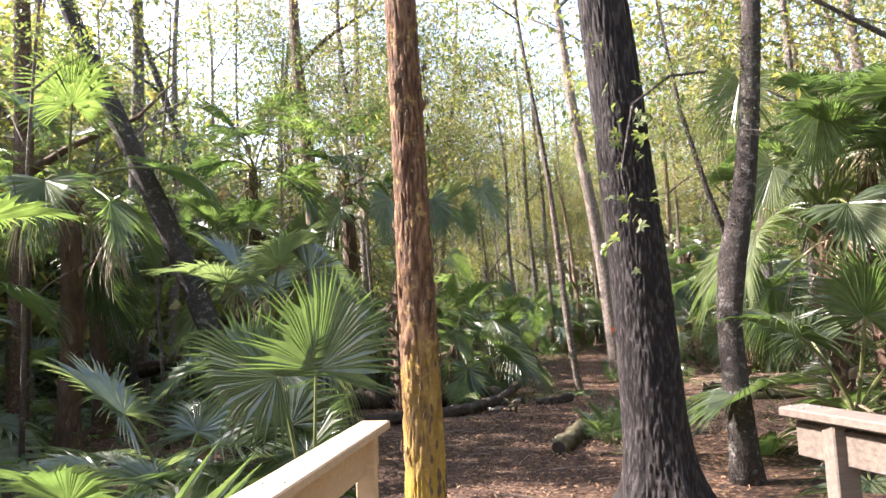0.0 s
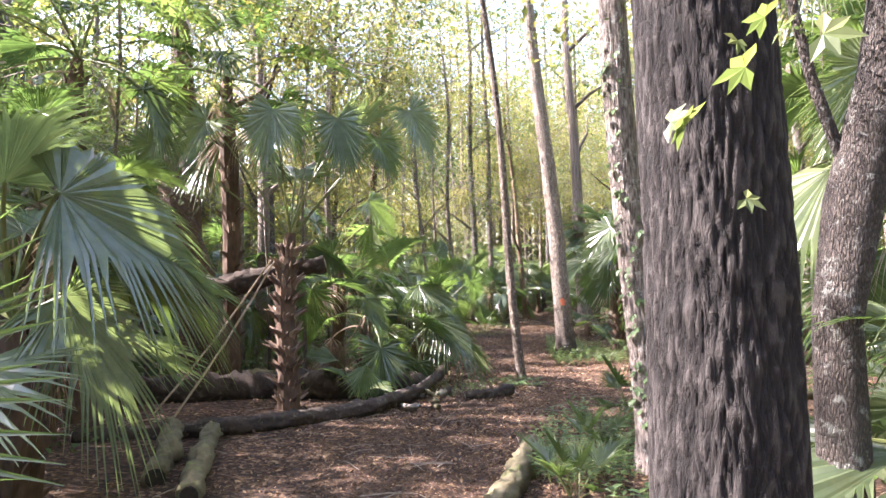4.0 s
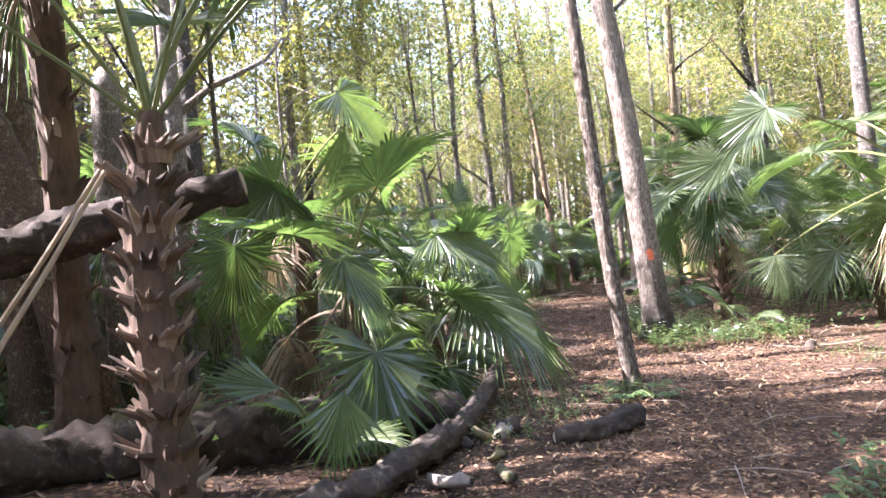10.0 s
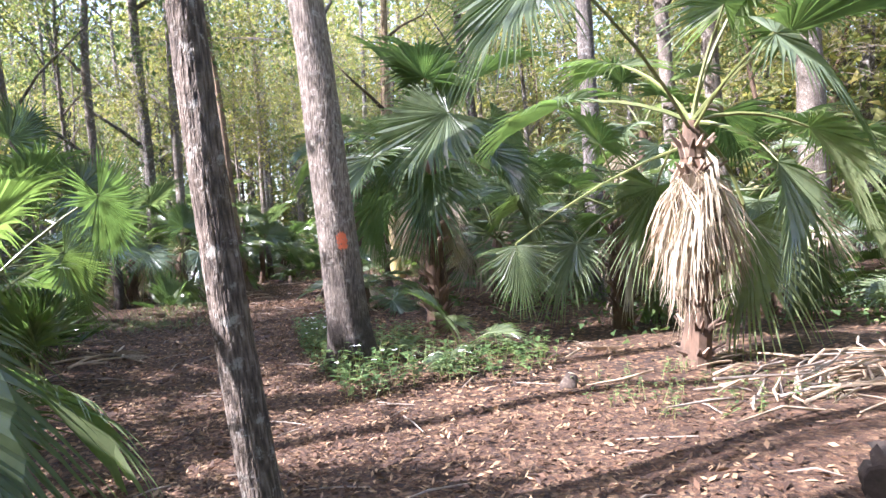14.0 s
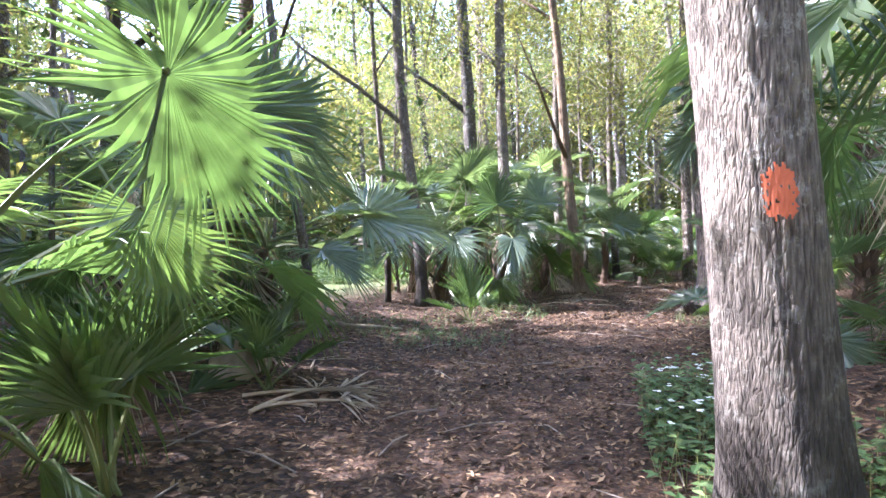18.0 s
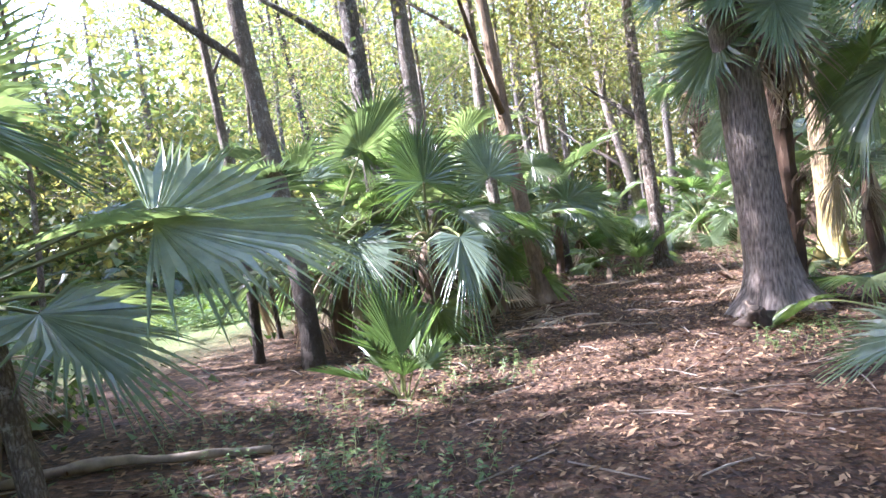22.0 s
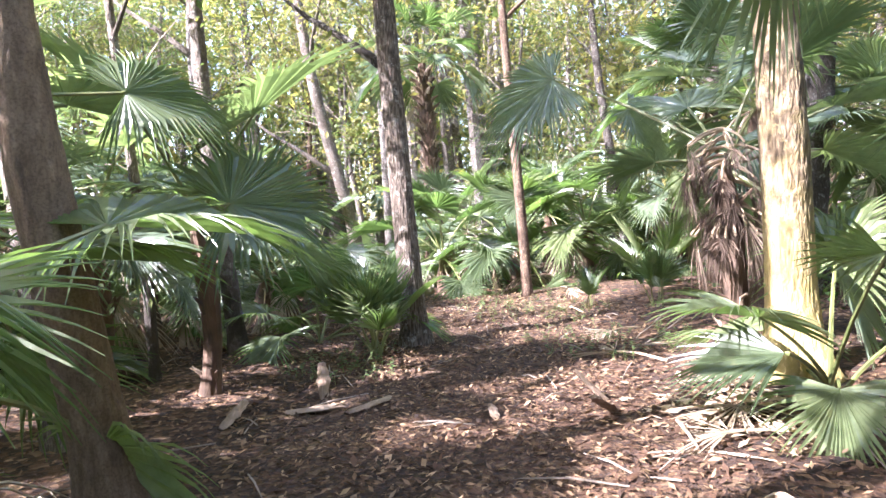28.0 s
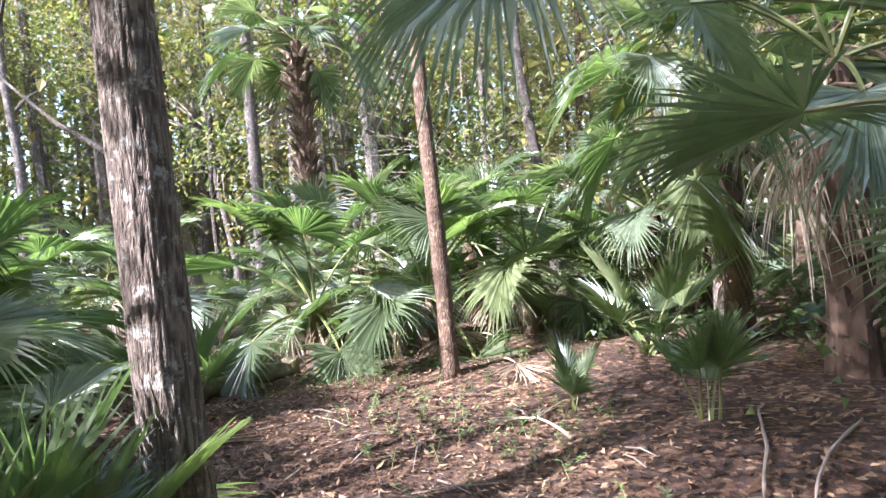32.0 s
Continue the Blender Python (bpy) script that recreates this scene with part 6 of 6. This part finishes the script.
herbs("ground_plants", [(4.1, 18.2, 0.7, 130), (4.35, 19.7, 0.9, 200), (4.6, 21.1, 0.8, 260), (4.4, 20.4, 0.6, 120), (5.5, 18.0, 0.8, 120), (3.4, 18.6, 0.35, 40), (5.2, 19.6, 0.6, 70), (2.2, 9.2, 0.5, 110), (2.7, 10.3, 0.8, 150), (3.3, 11.4, 0.9, 120), (2.3, 7.6, 0.4, 80)], 3, 0.28, 0.085,
      "patch of low leafy green herbs beside the trail")
herbs("ground_plants", [(2.4, 25.0, 1.0, 150), (3.5, 26.2, 0.9, 110), (3.0, 24.0, 0.8, 90), (4.0, 26.9, 0.6, 70), (7.7, 32.2, 0.7, 80), (6.7, 25.4, 0.7, 90), (10.6, 33.4, 1.2, 120), (12.0, 35.2, 1.3, 120), (9.8, 31.2, 0.8, 80), (1.2, 14.2, 0.7, 80), (2.0, 14.6, 0.5, 60), (6.3, 15.9, 1.0, 90)], 4, 0.13, 0.045,
      "scattered small green seedlings in leaf litter")
herbs("grass_tufts", [(-3.0, 36, 4.5, 1900)], 5, 0.3, 0.16, "sunlit green grass in a clearing")

fl = Shape()
rng = random.Random(21)
for cx, cy, rad, n in ((4.1, 18.2, 0.6, 8), (4.6, 21.1, 0.6, 40), (4.3, 20.2, 0.5, 20)):
    for _ in range(n):
        x, y = cx + rng.gauss(0, rad * 0.5), cy + rng.gauss(0, rad * 0.5)
        if trail_gap(x, y) < 0.6:
            continue
        c = Vector((x, y, ground_z(x, y) + rng.uniform(0.22, 0.36)))
        fl.tube([(x, y, ground_z(x, y)), c], [0.002, 0.002], 3, 1, cap=False)
        for h in range(4):
            hc = c + Vector((rng.gauss(0, 0.014), rng.gauss(0, 0.014), 0))
            for k in range(5):
                a = k * 1.257
                fl.leaf(hc, Vector((math.cos(a), math.sin(a), 0.3)), Vector((0, 0, 1)), 0.016, 0.012, 0)
tagged(new("white_flowers", fl.mesh("white_flowers", ("petal", "petiole"))), "small white flower clusters over green herbs", "flowers", "", "stuff")


# ---- leaves on the ground ----
def litter(name, count, seed, wide, size, label):
    rng = random.Random(seed)
    s = Shape()
    n = 0
    while n < count:
        i = rng.randrange(1, len(TRAIL) - 2)
        (ax, ay), (bx, by) = TRAIL[i], TRAIL[i + 1]
        u = rng.random()
        x, y = ax + (bx - ax) * u + rng.gauss(0, wide), ay + (by - ay) * u + rng.gauss(0, wide * 0.8)
        z = ground_z(x, y)
        a = rng.uniform(0, 6.28)
        ln = size * rng.uniform(0.5, 1.35)
        way = Vector((math.cos(a), math.sin(a), rng.uniform(-0.25, 0.35)))
        s.leaf(Vector((x, y, z + rng.uniform(0.004, 0.022))), way, Vector((rng.gauss(0, 0.35), rng.gauss(0, 0.35), 1)), ln, ln * rng.uniform(0.26, 0.5), 0, rng.uniform(-0.4, 0.4))
        n += 1
    return tagged(new(name, s.mesh(name, ("fallen",))), label, "fallen leaves", "", "stuff")


litter("leaf_litter", 100000, 8, 1.4, 0.047, "brown curled fallen leaves and chips over the trail")
litter("leaf_litter", 40000, 9, 3.2, 0.066, "brown fallen leaves over the forest floor")

sticks = Shape()
rng = random.Random(33)
for _ in range(520):
    i = rng.randrange(1, len(TRAIL) - 2)
    (ax, ay), (bx, by) = TRAIL[i], TRAIL[i + 1]
    u = rng.random()
    x, y = ax + (bx - ax) * u + rng.gauss(0, 2.6), ay + (by - ay) * u + rng.gauss(0, 2.2)
    a, ln = rng.uniform(0, 6.28), rng.uniform(0.12, 0.6)
    p, q = Vector(on(x, y, 0.015)), Vector(on(x + math.cos(a) * ln, y + math.sin(a) * ln, 0.015))
    sticks.tube([p, (p + q) / 2 + Vector((0, 0, rng.uniform(0.0, 0.03))), q], [0.005, 0.006, 0.003], 4)
tagged(new("fallen_twigs", sticks.mesh("fallen_twigs", ("twig",))), "thin grey twigs scattered on the litter", "twigs", "", "stuff")


# ---- far woods ----
def leaf_cloud(centres, spread, size, rng):
    """Corners of many small pointed leaves scattered round the given centres."""
    n = len(centres)
    at = centres + rng.normal(size=(n, 3)) * spread
    way = rng.uniform(-1, 1, (n, 3)) * (1, 1, 0.7) - (0, 0, 0.15)
    way /= np.linalg.norm(way, axis=1, keepdims=True)
    up = rng.normal(size=(n, 3)) * 0.6 + (0, 0, 1)
    out = np.cross(way, up)
    out /= np.linalg.norm(out, axis=1, keepdims=True) + 1e-9
    ln = rng.uniform(size[0], size[1], (n, 1))
    wide = rng.uniform(0.2, 0.42, (n, 1))
    return np.stack([at + out * ln * wide, at + way * ln, at - out * ln * wide], 1).reshape(-1, 3)


def sun_side(x, y):
    return x < 0.33 * y - 1.5 and y < 41


def far_woods():
    """The woods beyond the trail; on the sun's side the leaves stay low enough for the light to pass over them."""
    rng = np.random.default_rng(77)
    spots = []
    while len(spots) < 960:
        x, y = rng.uniform(-40, 80), rng.uniform(-32, 95)
        d = trail_gap(x, y)
        if (10 if y > 41 else 14) < d < 52 and not sun_side(x, y) and rng.random() < (1.0 if d < 40 else 0.5):
            spots.append((x, y))
    while len(spots) < 1900:
        x, y = rng.uniform(-62, 14), rng.uniform(-22, 41)
        d = trail_gap(x, y)
        if 13 < d < 52 and sun_side(x, y) and rng.random() < (0.5 if d < 20 else 1.0 if d < 42 else 0.6) and math.hypot(x + 3.2, (y - 36) * 0.7) > 6:
            spots.append((x, y))
    s = Shape()
    clumps = []
    for x, y in spots:
        d = trail_gap(x, y)
        h, r = rng.uniform(15, 27), rng.uniform(0.1, 0.27)
        lx, ly = rng.normal() * 0.5, rng.normal() * 0.5
        top = min(h, max(1.5, 0.7 * (d - 14) if y > 29 else 0.75 * (d - 4))) if sun_side(x, y) else h
        if y > 30 and -0.75 < (x - 3) / (y - 21) < -0.24:
            top = min(top, 9.0)
        h = min(h, top + 1.5)
        if rng.random() < 0.6:
            s.tube([(x, y, -0.3), (x + lx * 0.5, y + ly, h * 0.5), (x + lx, y + ly * 1.4, h)], [r, r * 0.75, r * 0.25], 6, 0, cap=False)
        for c in range(18):
            z = rng.uniform(0.06, 1.0) ** 0.8 * top
            if z > 4 and x > 6 and y > 41 and c % 3 == 0:
                continue
            clumps.append((x + lx * z / h + rng.normal() * 1.8, y + ly * z / h + rng.normal() * 1.8, z))
    tagged(new("far_trunks", s.mesh("far_trunks", ("sweetgum",))), "slim grey trunks of the distant woods", "woods", "", "stuff")
    low = []
    while len(low) < 900:
        x, y = rng.uniform(-60, 70), rng.uniform(-25, 95)
        g = trail_gap(x, y)
        if 9 < g < 48 and math.hypot(x + 3.2, (y - 36) * 0.7) > 6:
            low.append((x, y, rng.uniform(0.3, 1.5)))
    near = []
    while len(near) < 1100:
        x, y = rng.uniform(-14, 24), rng.uniform(-4, 50)
        g = trail_gap(x, y)
        if 3.4 < g < 11 and math.hypot(x + 3.2, (y - 36) * 0.7) > 5 and not open_view(x, y) and math.hypot(x - 6.0, y - 15.0) > 3.6 and rng.random() < (g - 2) / 6:
            near.append((x, y, ground_z(x, y) + rng.uniform(0.05, 0.35)))
    groups = ((clumps[::2], 30, (0.95, 0.95, 0.6), (0.25, 0.55), "yellow_leaf", "far_yellow_foliage", "sunlit yellow-green leaves of the distant woods"),
              (clumps[1::2], 30, (0.95, 0.95, 0.6), (0.25, 0.55), "green_leaf", "far_green_foliage", "green leaves of the distant woods"),
              (near, 60, (0.45, 0.45, 0.14), (0.045, 0.12), "herb", "undergrowth", "low green undergrowth between the palms"),
              (low, 50, (0.8, 0.8, 0.35), (0.12, 0.32), "green_leaf", "far_undergrowth", "green undergrowth below the distant woods"))
    for points, each, spread, size, mat, name, label in groups:
        v = leaf_cloud(np.repeat(np.array(points), each, 0), np.array(spread), size, rng)
        n = len(v) // 3
        me = bpy.data.meshes.new(name)
        me.vertices.add(len(v))
        me.vertices.foreach_set("co", v.astype(np.float32).ravel())
        me.loops.add(3 * n)
        me.loops.foreach_set("vertex_index", np.arange(3 * n, dtype=np.int32))
        me.polygons.add(n)
        me.polygons.foreach_set("loop_start", np.arange(0, 3 * n, 3, dtype=np.int32))
        me.materials.append(M[mat])
        me.update(calc_edges=True)
        tagged(new(name, me), label, "woods", "", "stuff")


far_woods()
piece("paint_blaze", blaze().mesh("paint_blaze", ("orange",)), marked, None, "orange paint mark on the bark")
